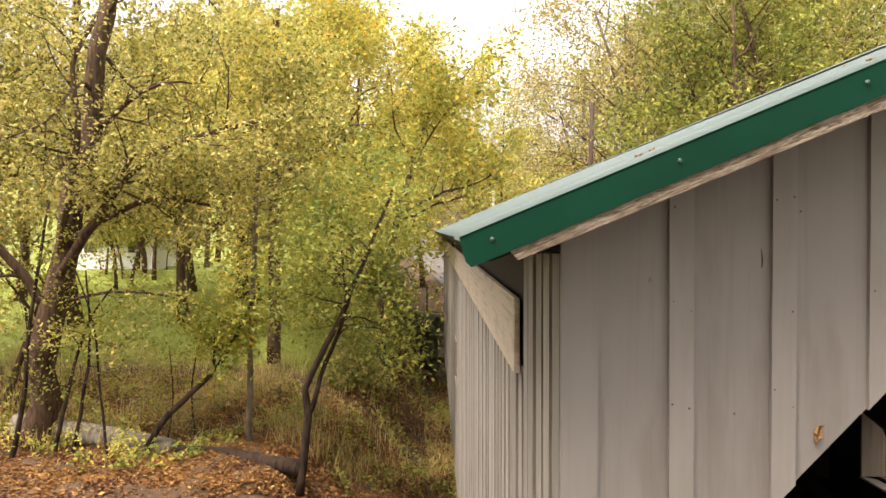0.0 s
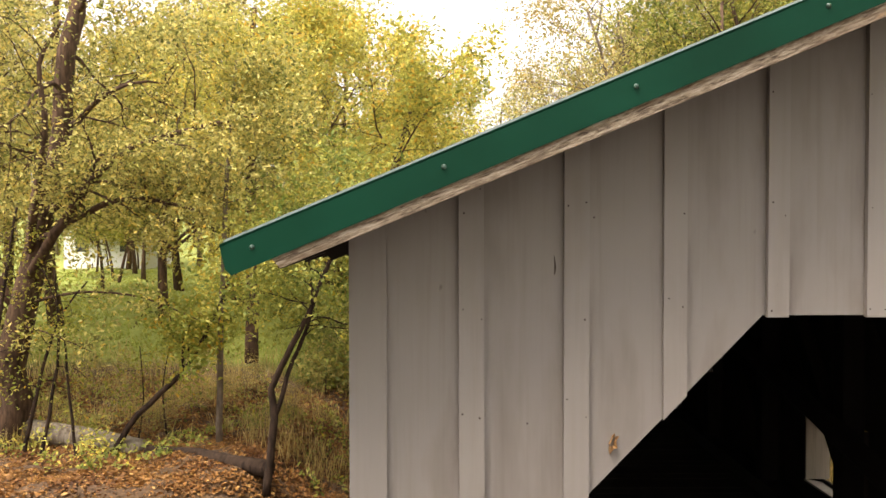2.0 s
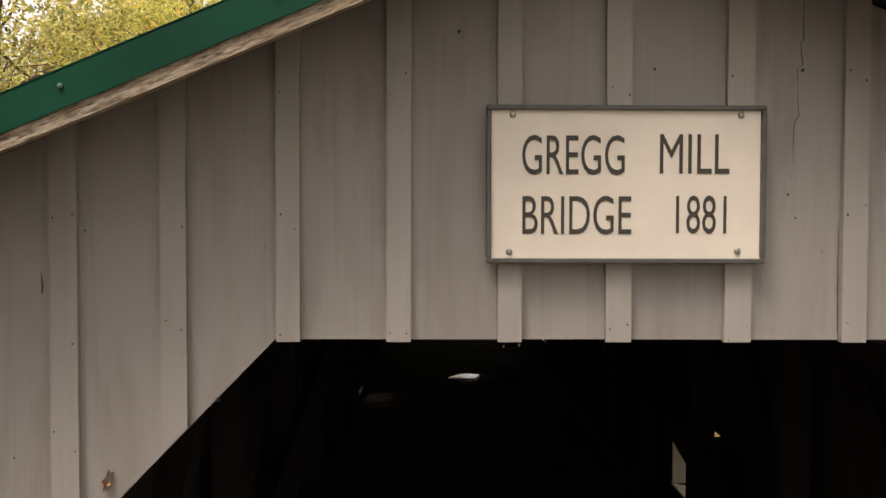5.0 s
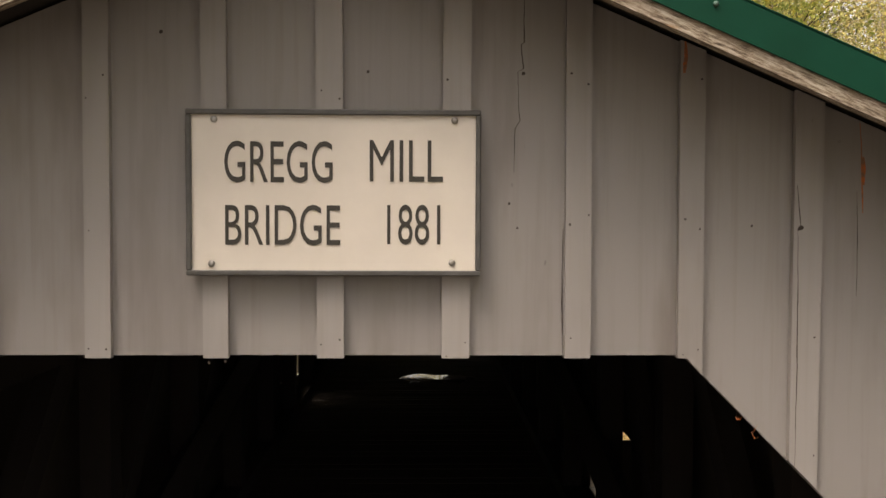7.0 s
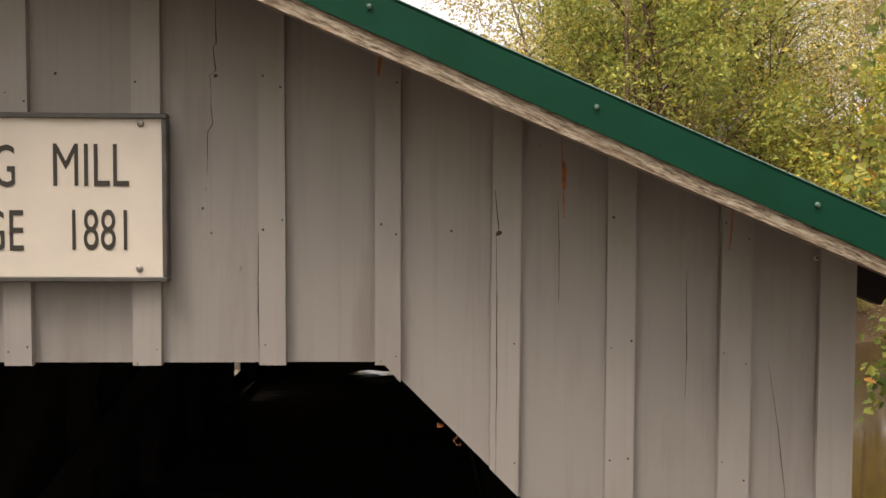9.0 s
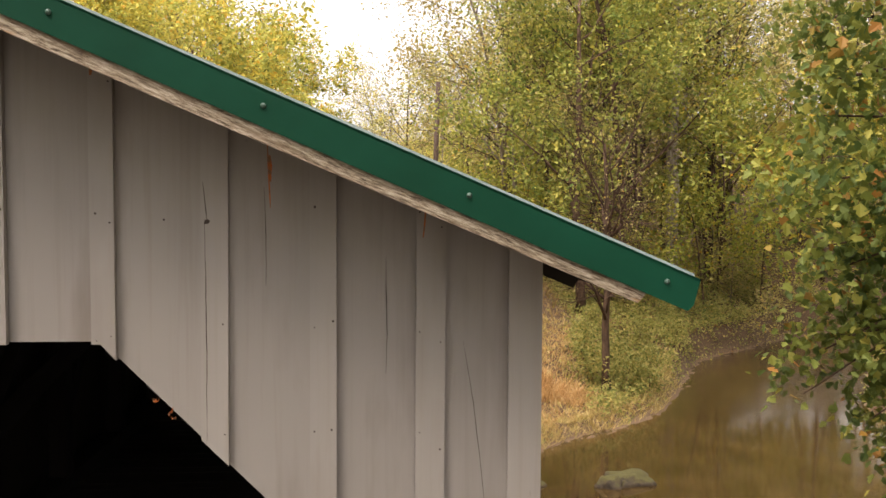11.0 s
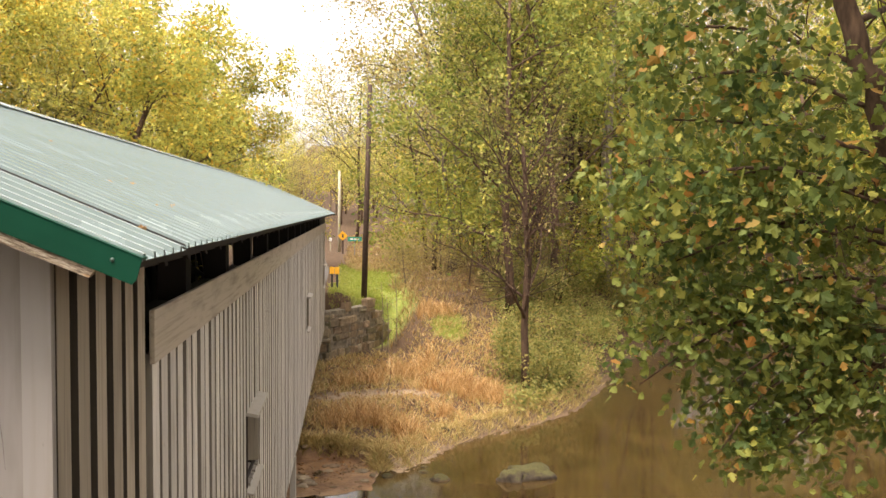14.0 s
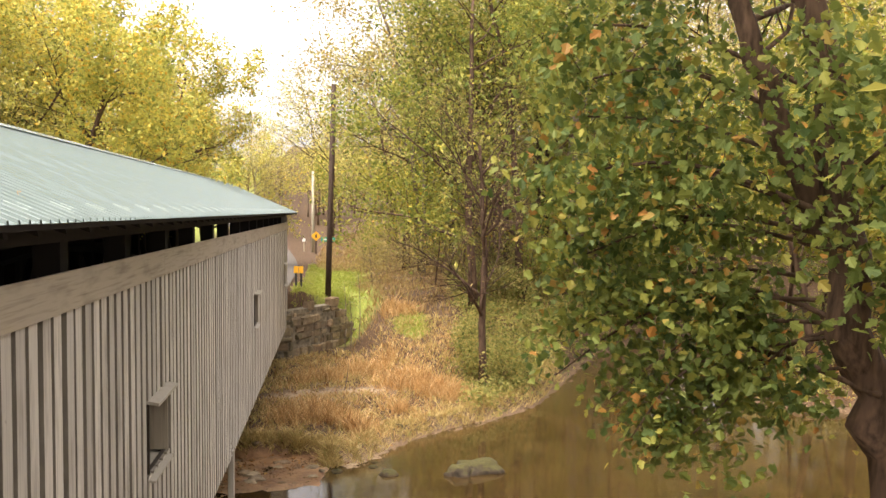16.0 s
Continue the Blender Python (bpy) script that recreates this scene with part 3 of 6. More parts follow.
# roof of ribbed steel panels
def roof_panel_mesh(width, side):
    prof = []
    for k in range(5):          # raised ribs with a low bead between them
        o = k * width / 5
        prof += [(o, 0.0), (o + 0.034, 0.0), (o + 0.036, 0.026), (o + 0.066, 0.026), (o + 0.078, 0.0)]
    prof.append((width, 0.0))
    v, f = [], []
    xs = [0.02, 1.55, 3.07]
    for x in xs:
        for p, q in prof:
            v.append((side * x, p, RIDGE - 0.006 - SLOPE[side] * x + q))
    m = len(prof)
    for x in xs:
        for p, q in prof:
            v.append((side * x, p, RIDGE - 0.006 - SLOPE[side] * x + q - 0.004))
    o = len(xs) * m
    for i in range(len(xs) - 1):
        for k in range(m - 1):
            a = (i * m + k, i * m + k + 1, (i + 1) * m + k + 1, (i + 1) * m + k)
            f.append(a if side < 0 else a[::-1])
            b = tuple(o + t for t in a)
            f.append(b[::-1] if side < 0 else b)
    for k in range(m - 1):
        e = 2 * m
        f.append((e + k, e + k + 1, o + e + k + 1, o + e + k))
    me = bpy.data.meshes.new("roof_panel")
    me.from_pydata(v, [], f)
    me.materials.append(M_ROOF)
    return me

roof = new("roof")
roof.parent = bridge
PANEL = (LENGTH + 0.7) / 41
for side in (-1, 1):
    me = roof_panel_mesh(PANEL - 0.012, side)
    for i in range(41):
        p = new("roof_panel", me)
        p.location = (0, -0.35 + i * PANEL, 0 if i == 0 else 0.007 + 0.002 * (i % 2))
        p.parent = roof
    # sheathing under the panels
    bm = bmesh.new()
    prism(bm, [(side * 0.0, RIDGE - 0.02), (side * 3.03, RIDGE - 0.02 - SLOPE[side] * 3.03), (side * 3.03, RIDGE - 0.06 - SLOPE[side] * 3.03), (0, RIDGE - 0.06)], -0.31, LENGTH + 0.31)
    part("sheathing", bm, M_TIMBERSHADE, roof)
bm = bmesh.new()
prism(bm, [(-0.2, RIDGE - 0.036), (0, RIDGE + 0.05), (0.2, RIDGE - 0.036), (0.2, RIDGE - 0.042), (0, RIDGE + 0.043), (-0.2, RIDGE - 0.042)], -0.36, LENGTH + 0.36)
part("ridge_cap", bm, M_ROOF, roof)
# black strip for the shade under the second sheet's lifted edge, lapped over the first
bm = bmesh.new()
prism(bm, [(x, RIDGE - SLOPE[1] * x + d) for x, d in ((0.1, 0.0), (3.06, 0.0), (3.06, 0.013), (0.1, 0.01))], 0.588, 0.5935)
part("lap_edge", bm, M_BLACK, roof, "dark open lap between roof sheets")

for y, s in ((-0.35, 1), (LENGTH + 0.35, -1)):
    for side in (-1, 1):
        def line(x, dz):
            return (side * x, RIDGE - SLOPE[side] * x + dz)
        # green steel rake trim: face and a flange lapped over the roof
        bm = bmesh.new()
        prism(bm, [line(0, 0.004), line(3.075, 0.004), line(3.055, -0.083), line(3.035, -0.11), line(0, -0.111)], y - s * 0.006, y)
        prism(bm, [line(0, 0.008), line(3.075, 0.008), line(3.075, 0.0), line(0, 0.0)], y - s * 0.006, y + s * 0.085)
        rake = part("rake_trim", bm, M_GREEN, roof, "dark green steel rake trim")
        for x in [2.967 - 0.627 * k for k in range(5)]:
            bm = bmesh.new()
            bmesh.ops.create_uvsphere(bm, u_segments=8, v_segments=5, radius=0.009, matrix=Matrix.Translation((side * x, y - s * 0.008, RIDGE - SLOPE[side] * x - 0.045)))
            part("screw", bm, M_SCREW, rake, smooth=True)
        # bare wooden fascia below the trim
        bm = bmesh.new()
        k = math.cos(math.atan(SLOPE[side]))
        prism(bm, [(0, -0.05 * k), (side * 2.96 / k, -0.05 * k), (side * 2.932 / k, -0.152 * k), (side * 1.5 / k, -0.16 * k), (0, -0.156 * k)], y + s * 0.003, y + s * 0.04)
        fb = part("fascia_board", bm, M_RAKE, roof, "bare weathered wooden fascia board")
        fb.location, fb.rotation_euler = (0, 0, RIDGE), (0, side * math.atan(SLOPE[side]), 0)

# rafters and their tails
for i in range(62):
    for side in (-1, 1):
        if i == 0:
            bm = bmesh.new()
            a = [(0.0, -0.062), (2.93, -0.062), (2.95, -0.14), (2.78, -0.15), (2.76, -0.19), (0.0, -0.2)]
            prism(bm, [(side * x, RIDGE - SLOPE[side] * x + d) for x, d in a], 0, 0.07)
            me = done(bm, "rafter", M_TIMBERSHADE)
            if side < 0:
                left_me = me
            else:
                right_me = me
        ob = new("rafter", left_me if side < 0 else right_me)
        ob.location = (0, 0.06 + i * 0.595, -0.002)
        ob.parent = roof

# side walls
RIGHT_WINDOWS, LEFT_WINDOWS = [(6.65, 7.8), (20.4, 21.4), (33.9, 34.85)], [(14.6, 15.6), (28.4, 29.4)]
WZ0, WZ1 = 0.53, 1.40
PLANK_TOP, PLANK_FOOT, PLANK_START = {-1: 3.32, 1: 3.21}, {-1: 2.905, 1: 2.88}, {-1: 1.5, 1: 1.69}
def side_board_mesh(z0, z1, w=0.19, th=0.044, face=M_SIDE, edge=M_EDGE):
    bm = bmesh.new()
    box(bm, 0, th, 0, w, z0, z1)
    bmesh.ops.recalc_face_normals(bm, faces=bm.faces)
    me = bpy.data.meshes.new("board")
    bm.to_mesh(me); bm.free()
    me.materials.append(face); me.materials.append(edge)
    # faces take the first material, edges the darker second one
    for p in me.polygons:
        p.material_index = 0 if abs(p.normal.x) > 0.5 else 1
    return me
BOARD = {"tall": side_board_mesh(-1.6, 3.60), "brown": side_board_mesh(-1.6, 3.60, 0.17, face=M_SHADEBOARD, edge=M_EDGESHADE), "full": side_board_mesh(-1.6, 2.95), "low": side_board_mesh(-1.6, WZ0 - 0.02), "high": side_board_mesh(WZ1 + 0.03, 2.95)}
# left wall: the same boards in a colour about half as pale
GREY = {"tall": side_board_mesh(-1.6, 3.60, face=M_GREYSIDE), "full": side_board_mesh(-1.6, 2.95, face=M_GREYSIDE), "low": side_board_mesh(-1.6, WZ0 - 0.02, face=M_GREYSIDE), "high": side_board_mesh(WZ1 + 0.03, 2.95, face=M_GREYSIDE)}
rnd = random.Random(11)
for side in (-1, 1):
    WINDOWS = RIGHT_WINDOWS if side > 0 else LEFT_WINDOWS
    wall = new("side_wall")
    wall.parent = bridge
    y = 0.04
    while y < LENGTH - 0.25:
        # the right wall's first boards get the copy darkened for the eave's shade
        kinds = ["brown" if side > 0 and y < 1.5 else "tall"] if y < PLANK_START[side] - 0.15 else ["full"]
        if any(a - 0.17 < y < b for a, b in WINDOWS):
            kinds = ["low", "high"]
        for k in kinds:
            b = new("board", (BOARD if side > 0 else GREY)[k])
            b.location = (side * (HALF[side] - 0.046 + rnd.uniform(-0.006, 0.006)), y + rnd.uniform(-0.012, 0.012), rnd.uniform(-0.02, 0.0))
            b.rotation_euler = (0, 0, 0 if side > 0 else math.pi)
            if side < 0:
                b.location.y += 0.205
            b.parent = wall
        y += 0.285
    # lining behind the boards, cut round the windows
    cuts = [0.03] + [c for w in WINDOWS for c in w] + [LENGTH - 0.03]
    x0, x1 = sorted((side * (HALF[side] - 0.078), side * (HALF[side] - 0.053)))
    # the long left strip is added to stop daylight through the eaves
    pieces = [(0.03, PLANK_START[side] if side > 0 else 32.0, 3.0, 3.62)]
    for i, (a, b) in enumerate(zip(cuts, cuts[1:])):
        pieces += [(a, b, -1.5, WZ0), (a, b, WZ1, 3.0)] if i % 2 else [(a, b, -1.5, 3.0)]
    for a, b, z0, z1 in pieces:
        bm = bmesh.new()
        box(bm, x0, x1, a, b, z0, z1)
        part("lining", bm, M_BACKSHADE, wall)
    # long plank over the heads of the boards
    for i in range(6):
        step = (LENGTH - PLANK_START[side]) / 6
        a = PLANK_START[side] + i * step
        bm = bmesh.new()
        x0, x1 = sorted((side * (HALF[side] + 0.002), side * (HALF[side] + 0.036)))
        box(bm, x0, x1, a + 0.002, a + step - 0.002, PLANK_FOOT[side], PLANK_TOP[side], bevel=0.004)
        part("plank", bm, M_PLANK, wall)
    # window trims
    for a, b in WINDOWS:
        win = new("window_opening")
        win.parent = wall
        for nm, z0, z1, out, w in (("head_board", WZ1, WZ1 + 0.045, 0.13, 0.1), ("sill", WZ0 - 0.03, WZ0, 0.075, 0.04)):
            bm = bmesh.new()
            out = out if side > 0 else 0.012
            x0, x1 = sorted((side * (HALF[side] - (0.07 if nm == "head_board" else 0.31)), side * (HALF[side] + out)))
            box(bm, x0, x1, a - w / 2, b + w / 2, z0, z1, bevel=0.004)
            for v in bm.verts:      # tilted to shed the rain
                v.co.z -= max(0, abs(v.co.x) - HALF[side]) * (0.3 if nm == "head_board" else 1.1)
            part(nm, bm, M_TRIMW, win, "pale weathered wooden trim")
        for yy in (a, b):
            # jambs darkened in colour for the shade of the opening
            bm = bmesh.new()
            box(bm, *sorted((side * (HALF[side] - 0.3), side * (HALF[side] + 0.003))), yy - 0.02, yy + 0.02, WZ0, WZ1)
            part("jamb", bm, M_SHADEBOARD if yy == b else M_BACKSHADE, win)

bm = bmesh.new()
box(bm, HALF[1] - 0.1, HALF[1] + 0.03, 15.0, 15.16, WATER - 0.6, -1.5, bevel=0.01)
part("support_post", bm, M_TRIMW, bridge, "pale squared wooden support post")
# plates added under the eaves to block light showing through the opening
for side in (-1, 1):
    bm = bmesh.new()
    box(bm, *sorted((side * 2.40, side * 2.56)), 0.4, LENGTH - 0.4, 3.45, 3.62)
    part("wall_plate", bm, M_TIMBERSHADE, bridge)
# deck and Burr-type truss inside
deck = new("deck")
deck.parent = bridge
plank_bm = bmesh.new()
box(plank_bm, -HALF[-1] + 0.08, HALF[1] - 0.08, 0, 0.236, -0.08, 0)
# deck planks darkened in colour for the shade inside the bridge
pm = done(plank_bm, "deck_plank", mat("shaded_worn_deck_plank", b_plain((0.04, 0.028, 0.018), 0.3, 6), 0.85))
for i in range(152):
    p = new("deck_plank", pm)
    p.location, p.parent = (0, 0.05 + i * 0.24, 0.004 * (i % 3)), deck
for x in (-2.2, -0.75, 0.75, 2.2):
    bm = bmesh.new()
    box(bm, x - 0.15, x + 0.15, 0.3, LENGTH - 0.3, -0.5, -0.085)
    part("beam", bm, M_TIMBERSHADE, deck)
# added glossy patch: mirrors the far portal in place of daylight on the deck
v, f = [(0.55, 17.6, 0.016)], []
for k in range(28):
    w = 2 * math.pi * k / 28
    r_ = 1 + 0.18 * math.sin(3 * w + 0.6) + 0.09 * math.sin(7 * w)
    v.append((0.55 + 0.8 * r_ * math.cos(w), 17.6 + 0.75 * r_ * math.sin(w), 0.013))
    f.append((0, k + 1, (k + 1) % 28 + 1))
tagged(raw("puddle", v, f, mat("daylight_patch_gloss", b_plain((0.02, 0.015, 0.01), 0.2, 9, 0.0), 0.04)), "glossy patch standing in for daylight on the deck planks", "puddle")
truss = new("truss")
truss.parent = bridge
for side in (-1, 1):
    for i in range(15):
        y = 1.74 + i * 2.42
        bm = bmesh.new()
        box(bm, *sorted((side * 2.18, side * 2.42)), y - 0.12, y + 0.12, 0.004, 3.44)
        part("post", bm, M_TIMBERSHADE, truss)
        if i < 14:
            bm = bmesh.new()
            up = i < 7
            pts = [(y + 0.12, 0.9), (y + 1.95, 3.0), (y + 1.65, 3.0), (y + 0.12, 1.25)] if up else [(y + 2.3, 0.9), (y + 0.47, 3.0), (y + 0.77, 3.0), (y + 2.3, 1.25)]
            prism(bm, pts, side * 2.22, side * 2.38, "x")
            part("brace", bm, M_TIMBERSHADE, truss)
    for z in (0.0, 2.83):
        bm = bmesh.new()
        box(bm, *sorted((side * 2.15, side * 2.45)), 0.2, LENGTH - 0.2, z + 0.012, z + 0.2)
        part("chord", bm, M_TIMBERSHADE, truss)
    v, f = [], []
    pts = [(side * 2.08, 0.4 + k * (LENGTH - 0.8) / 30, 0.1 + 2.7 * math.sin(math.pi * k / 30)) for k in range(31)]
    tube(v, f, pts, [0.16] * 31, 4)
    ob = raw("arch", v, f, M_TIMBERSHADE, truss)
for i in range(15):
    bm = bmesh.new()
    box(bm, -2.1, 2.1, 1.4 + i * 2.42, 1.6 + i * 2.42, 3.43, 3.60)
    part("tie_beam", bm, M_TIMBERSHADE, truss)

# dead leaf caught on the gable, leaves on the roof
def dead_leaf(name, m, label, size=0.06):
    bm = bmesh.new()
    o = [(0, -1, 0), (0.35, -0.4, 0.1), (0.8, -0.3, 0.25), (0.45, 0.2, 0.05), (0.5, 0.8, 0.2), (0, 0.55, 0), (-0.45, 0.85, 0.15), (-0.4, 0.2, 0.02), (-0.85, -0.2, 0.3), (-0.3, -0.4, 0.08)]
    c = bm.verts.new((0, 0, -0.05))
    vs = [bm.verts.new(Vector(p) * size) for p in o]
    for i in range(len(vs)):
        bm.faces.new((c, vs[i], vs[(i + 1) % len(vs)]))
    ob = new(name, done(bm, name, M_DEAD))
    ob.matrix_world = m
    return tagged(ob, label, "leaf")
leaf_ob = dead_leaf("dead_leaf", pose(-1.716, -0.02, 2.93, 84, 20, 12), "curled tan dead leaf caught on the painted gable board", 0.045)
leaf_ob.scale = (0.45, 0.95, 1.2)
rnd = random.Random(17)
for x, y in ((1.25, 1.86), (1.32, 1.88), (1.2, 4.67), (2.14, 3.14), (2.24, 2.96), (2.63, 2.43), (2.88, 0.49), (1.39, 3.76), (2.25, 2.31), (2.63, 1.91), (-1.32, 3.79), (-1.09, 1.1), (-0.95, 3.41), (-2.32, 0.3), (-1.5, 0.05), (-2.25, 0.36)):
    slope = math.degrees(math.atan(SLOPE[1 if x > 0 else -1])) * (1 if x > 0 else -1)
    dead_leaf("dead_leaf", pose(x, y, RIDGE - SLOPE[1 if x > 0 else -1] * abs(x) + 0.022, rnd.uniform(-12, 12), slope, rnd.uniform(0, 360)), "brown dead leaf lying on the ribbed green roof", rnd.uniform(0.018, 0.027))

# name board
sign = thing("name_board", (0, -0.03, 0), "cream wooden name board with dark lettering in a dark grey frame", "sign")
bm = bmesh.new()
box(bm, -0.448, 0.443, -0.022, 0.0, 3.672, 4.162)
part("panel", bm, M_SIGN, sign)
for nm, r in (("frame_rail", (-0.46, 0.455, 3.658, 3.674)), ("frame_rail", (-0.46, 0.455, 4.158, 4.174)), ("frame_stile", (-0.46, -0.444, 3.6745, 4.1575)), ("frame_stile", (0.439, 0.455, 3.6745, 4.1575))):
    bm = bmesh.new()
    box(bm, r[0], r[1], -0.036, 0.0005, r[2], r[3], bevel=0.003)
    part(nm, bm, M_SIGNFRAME, sign)
for x, z in ((-0.374, 4.143), (0.373, 4.143), (-0.384, 3.695), (0.366, 3.699)):
    bm = bmesh.new()
    bmesh.ops.create_uvsphere(bm, u_segments=12, v_segments=8, radius=0.011, matrix=Matrix.Translation((x, -0.024, z)) @ Matrix.Diagonal((1, 0.6, 1, 1)))
    part("bolt", bm, M_BOLT, sign, "dull steel bolt head", True)
def word(text, x0, x1, z0, z1):
    cu = bpy.data.curves.new("text", "FONT")
    cu.body, cu.extrude, cu.resolution_u, cu.offset = text, 0.01, 4, 0.0
    ob = new("lettering", cu)
    me = bpy.data.meshes.new_from_object(ob.evaluated_get(bpy.context.evaluated_depsgraph_get()))
    bpy.data.objects.remove(ob)
    co = np.empty(len(me.vertices) * 3)
    me.vertices.foreach_get("co", co)
    co = co.reshape(-1, 3)
    lo, hi = co.min(0), co.max(0)
    for v in me.vertices:
        p = v.co.copy()
        v.co = (x0 + (p.x - lo[0]) / (hi[0] - lo[0]) * (x1 - x0), -0.0235 - 0.0008 * (1 if p.z > 0 else 0), z0 + (p.y - lo[1]) / (hi[1] - lo[1]) * (z1 - z0))
    me.materials.clear(); me.materials.append(M_LETTER)
    ob = new("lettering", me)
    ob.parent = sign
    tagged(ob, "dark brown routed capital letters")
word("GREGG", -0.343, -0.007, 3.947, 4.077)
word("MILL", 0.108, 0.337, 3.952, 4.081)
word("BRIDGE", -0.341, 0.017, 3.752, 3.879)
word("1881", 0.163, 0.329, 3.755, 3.881)

# ---- stone abutments and wing walls ----
def wing_wall(name, p0, p1, top0, top1, base, seed, label, stone=M_STONE, joint=M_MORTAR):
    """A rubble wall from p0 to p1 whose top steps down from top0 to top1."""
    rnd = random.Random(seed)
    p0, p1 = Vector((*p0, 0)), Vector((*p1, 0))
    along = (p1 - p0).normalized()
    out = Vector((along.y, -along.x, 0))
    if out.y > 0:
        out = -out
    L = (p1 - p0).length
    w = thing(name, (p0.x, p0.y, base), label, "stone wall", kind="structure")
    m = Matrix((( along.x, out.x, 0), (along.y, out.y, 0), (0, 0, 1))).to_4x4()
    w.matrix_world = Matrix.Translation((p0.x, p0.y, base)) @ m
    bm = bmesh.new()
    top = [(0, 0), (L, 0), (L, top1 - base - 0.1), (L * 0.7, top0 - base - 0.15), (0, top0 - base - 0.12)]
    prism(bm, top, -0.6, -0.05)
    part("core", bm, joint, w)
    z = 0.0
    while z < top0 - base:
        h = rnd.uniform(0.2, 0.46)
        x = -rnd.uniform(0, 0.3)
        while x < L:
            ln = rnd.uniform(0.28, 0.95)
            lim = rnd.uniform(-0.45, 0.08) + top0 - base if x < L * 0.6 else top0 - base + (top1 - top0) * (x - L * 0.6) / (L * 0.4) + rnd.uniform(-0.3, 0.1)
            if z + h * 0.6 < lim:
                bm = bmesh.new()
                o = rnd.uniform(-0.08, 0.14)
                vs = box(bm, x + 0.02, min(x + ln, L + 0.15) - 0.02, -0.35, o, z + 0.02, z + h - 0.02, bevel=0.045)
                for v in bm.verts:
                    v.co += Vector((rnd.uniform(-1, 1), rnd.uniform(-1, 1), rnd.uniform(-1, 1))) * 0.04
                part("stone", bm, stone, w)
            x += ln
        z += h
    return w
wing_wall("wing_wall", (2.78, 35.9), (5.75, 40.4), -0.72, -2.0, -3.3, 1, "rubble stone wing wall with pale mortar beside the bridge end")
wing_wall("wing_wall", (-5.6, 40.2), (-2.78, 35.9), -0.02, -0.02, -3.7, 2, "dark mossy rubble stone wing wall beside the bridge end", M_DARKSTONE, M_DARKSTONE)
wing_wall("abutment", (-2.8, 35.7), (2.8, 35.7), -0.75, -0.75, -3.7, 3, "rubble stone abutment under the bridge end")
wing_wall("abutment", (2.8, 1.1), (-2.8, 1.1), -0.62, -0.62, -4.2, 4, "rubble stone abutment under the bridge end")

# ---- trees ----
class Tree:
    """Collects wood and leaves of one tree."""
    def __init__(self, seed):
        self.r = random.Random(seed)
        self.wv, self.wf, self.tips = [], [], []

    def limb(self, start, way, length, radius, level, levels, droop=0.0, wild=0.25, kids=5, sides=6, bare=0.25, spread=0.9):
        r, n = self.r, (2 if level == levels else 3) if level >= 2 else 7
        pts, p, d = [Vector(start)], Vector(start), Vector(way).normalized()
        for i in range(n):
            d = (d + Vector((r.gauss(0, wild), r.gauss(0, wild), r.gauss(0, wild) - droop)) * (0.5 if level == 0 else 1) * 0.6).normalized()
            p = p + d * length / n
            pts.append(p.copy())
        end = 0.35 if level == 0 else 0.2
        tube(self.wv, self.wf, pts, [radius * (1 - (1 - end) * k / n) * (1.25 if k == 0 and level == 0 else 1) for k in range(n + 1)], max(3, sides - 2 * level) if level < 2 else 3)
        if level == levels:
            self.tips += pts[1:]
            return
        for k in range(kids):
            f = bare + (1 - bare) * (k + r.random()) / kids
            i = min(int(f * n), n - 1)
            q = pts[i].lerp(pts[i + 1], f * n - i)
            a = (pts[i + 1] - pts[i]).normalized()
            o = Vector((r.gauss(0, 1), r.gauss(0, 1), r.gauss(0.15, 0.6))).normalized()
            o = (o - a * o.dot(a)).normalized()
            dd = (a * r.uniform(0.35, 0.9) + o * spread).normalized()
            self.limb(q, dd, length * r.uniform(0.38, 0.62) * (1.15 - 0.5 * f), radius * (1 - 0.65 * f) * r.uniform(0.4, 0.6), level + 1, levels, droop, wild, max(3, kids - 1), sides, 0.2, spread)
        self.tips.append(pts[-1])

    def leaves(self, count, size, scatter, flat=0.5, lobed=False, droop=0.0):
        r = np.random.default_rng(self.r.randint(0, 10**6))
        tips = np.array([tuple(t) for t in self.tips])
        c = tips[r.integers(0, len(tips), count)] + r.normal(0, scatter, (count, 3))
        nrm = r.normal(0, 1, (count, 3)) * (flat, flat, 0.45) + (0, 0, 0.5)
        nrm /= np.linalg.norm(nrm, axis=1)[:, None]
        t = np.cross(nrm, r.normal(0, 1, (count, 3))); t /= np.linalg.norm(t, axis=1)[:, None] + 1e-9
        t[:, 2] -= droop; t /= np.linalg.norm(t, axis=1)[:, None]
        b = np.cross(nrm, t)
        s = size * r.uniform(0.6, 1.3, (count, 1))
        if lobed:
            shape = [(-0.9, 0, 0), (-0.45, 0.55, 0.1), (0.1, 0.95, 0.22), (0.12, 0.45, 0.05), (0.6, 0.62, 0.16), (1.1, 0, -0.05), (0.6, -0.62, 0.16), (0.12, -0.45, 0.05), (0.1, -0.95, 0.22), (-0.45, -0.55, 0.1)]
            fan = [(0, 1, 2, 3), (0, 3, 4, 5), (0, 5, 6, 7), (0, 7, 8, 9)]
        else:
            shape = [(-1, 0, 0), (0, 0.5, 0.14), (1, 0, -0.1), (0, -0.5, 0.14)]
            fan = [(0, 1, 2), (0, 2, 3)]
        vs = np.concatenate([(c + s * (u * t + w * b + h * nrm))[:, None] for u, w, h in shape], 1).reshape(-1, 3)
        k = len(shape)
        return vs, [tuple(k * i + q for q in f) for i in range(count) for f in fan]

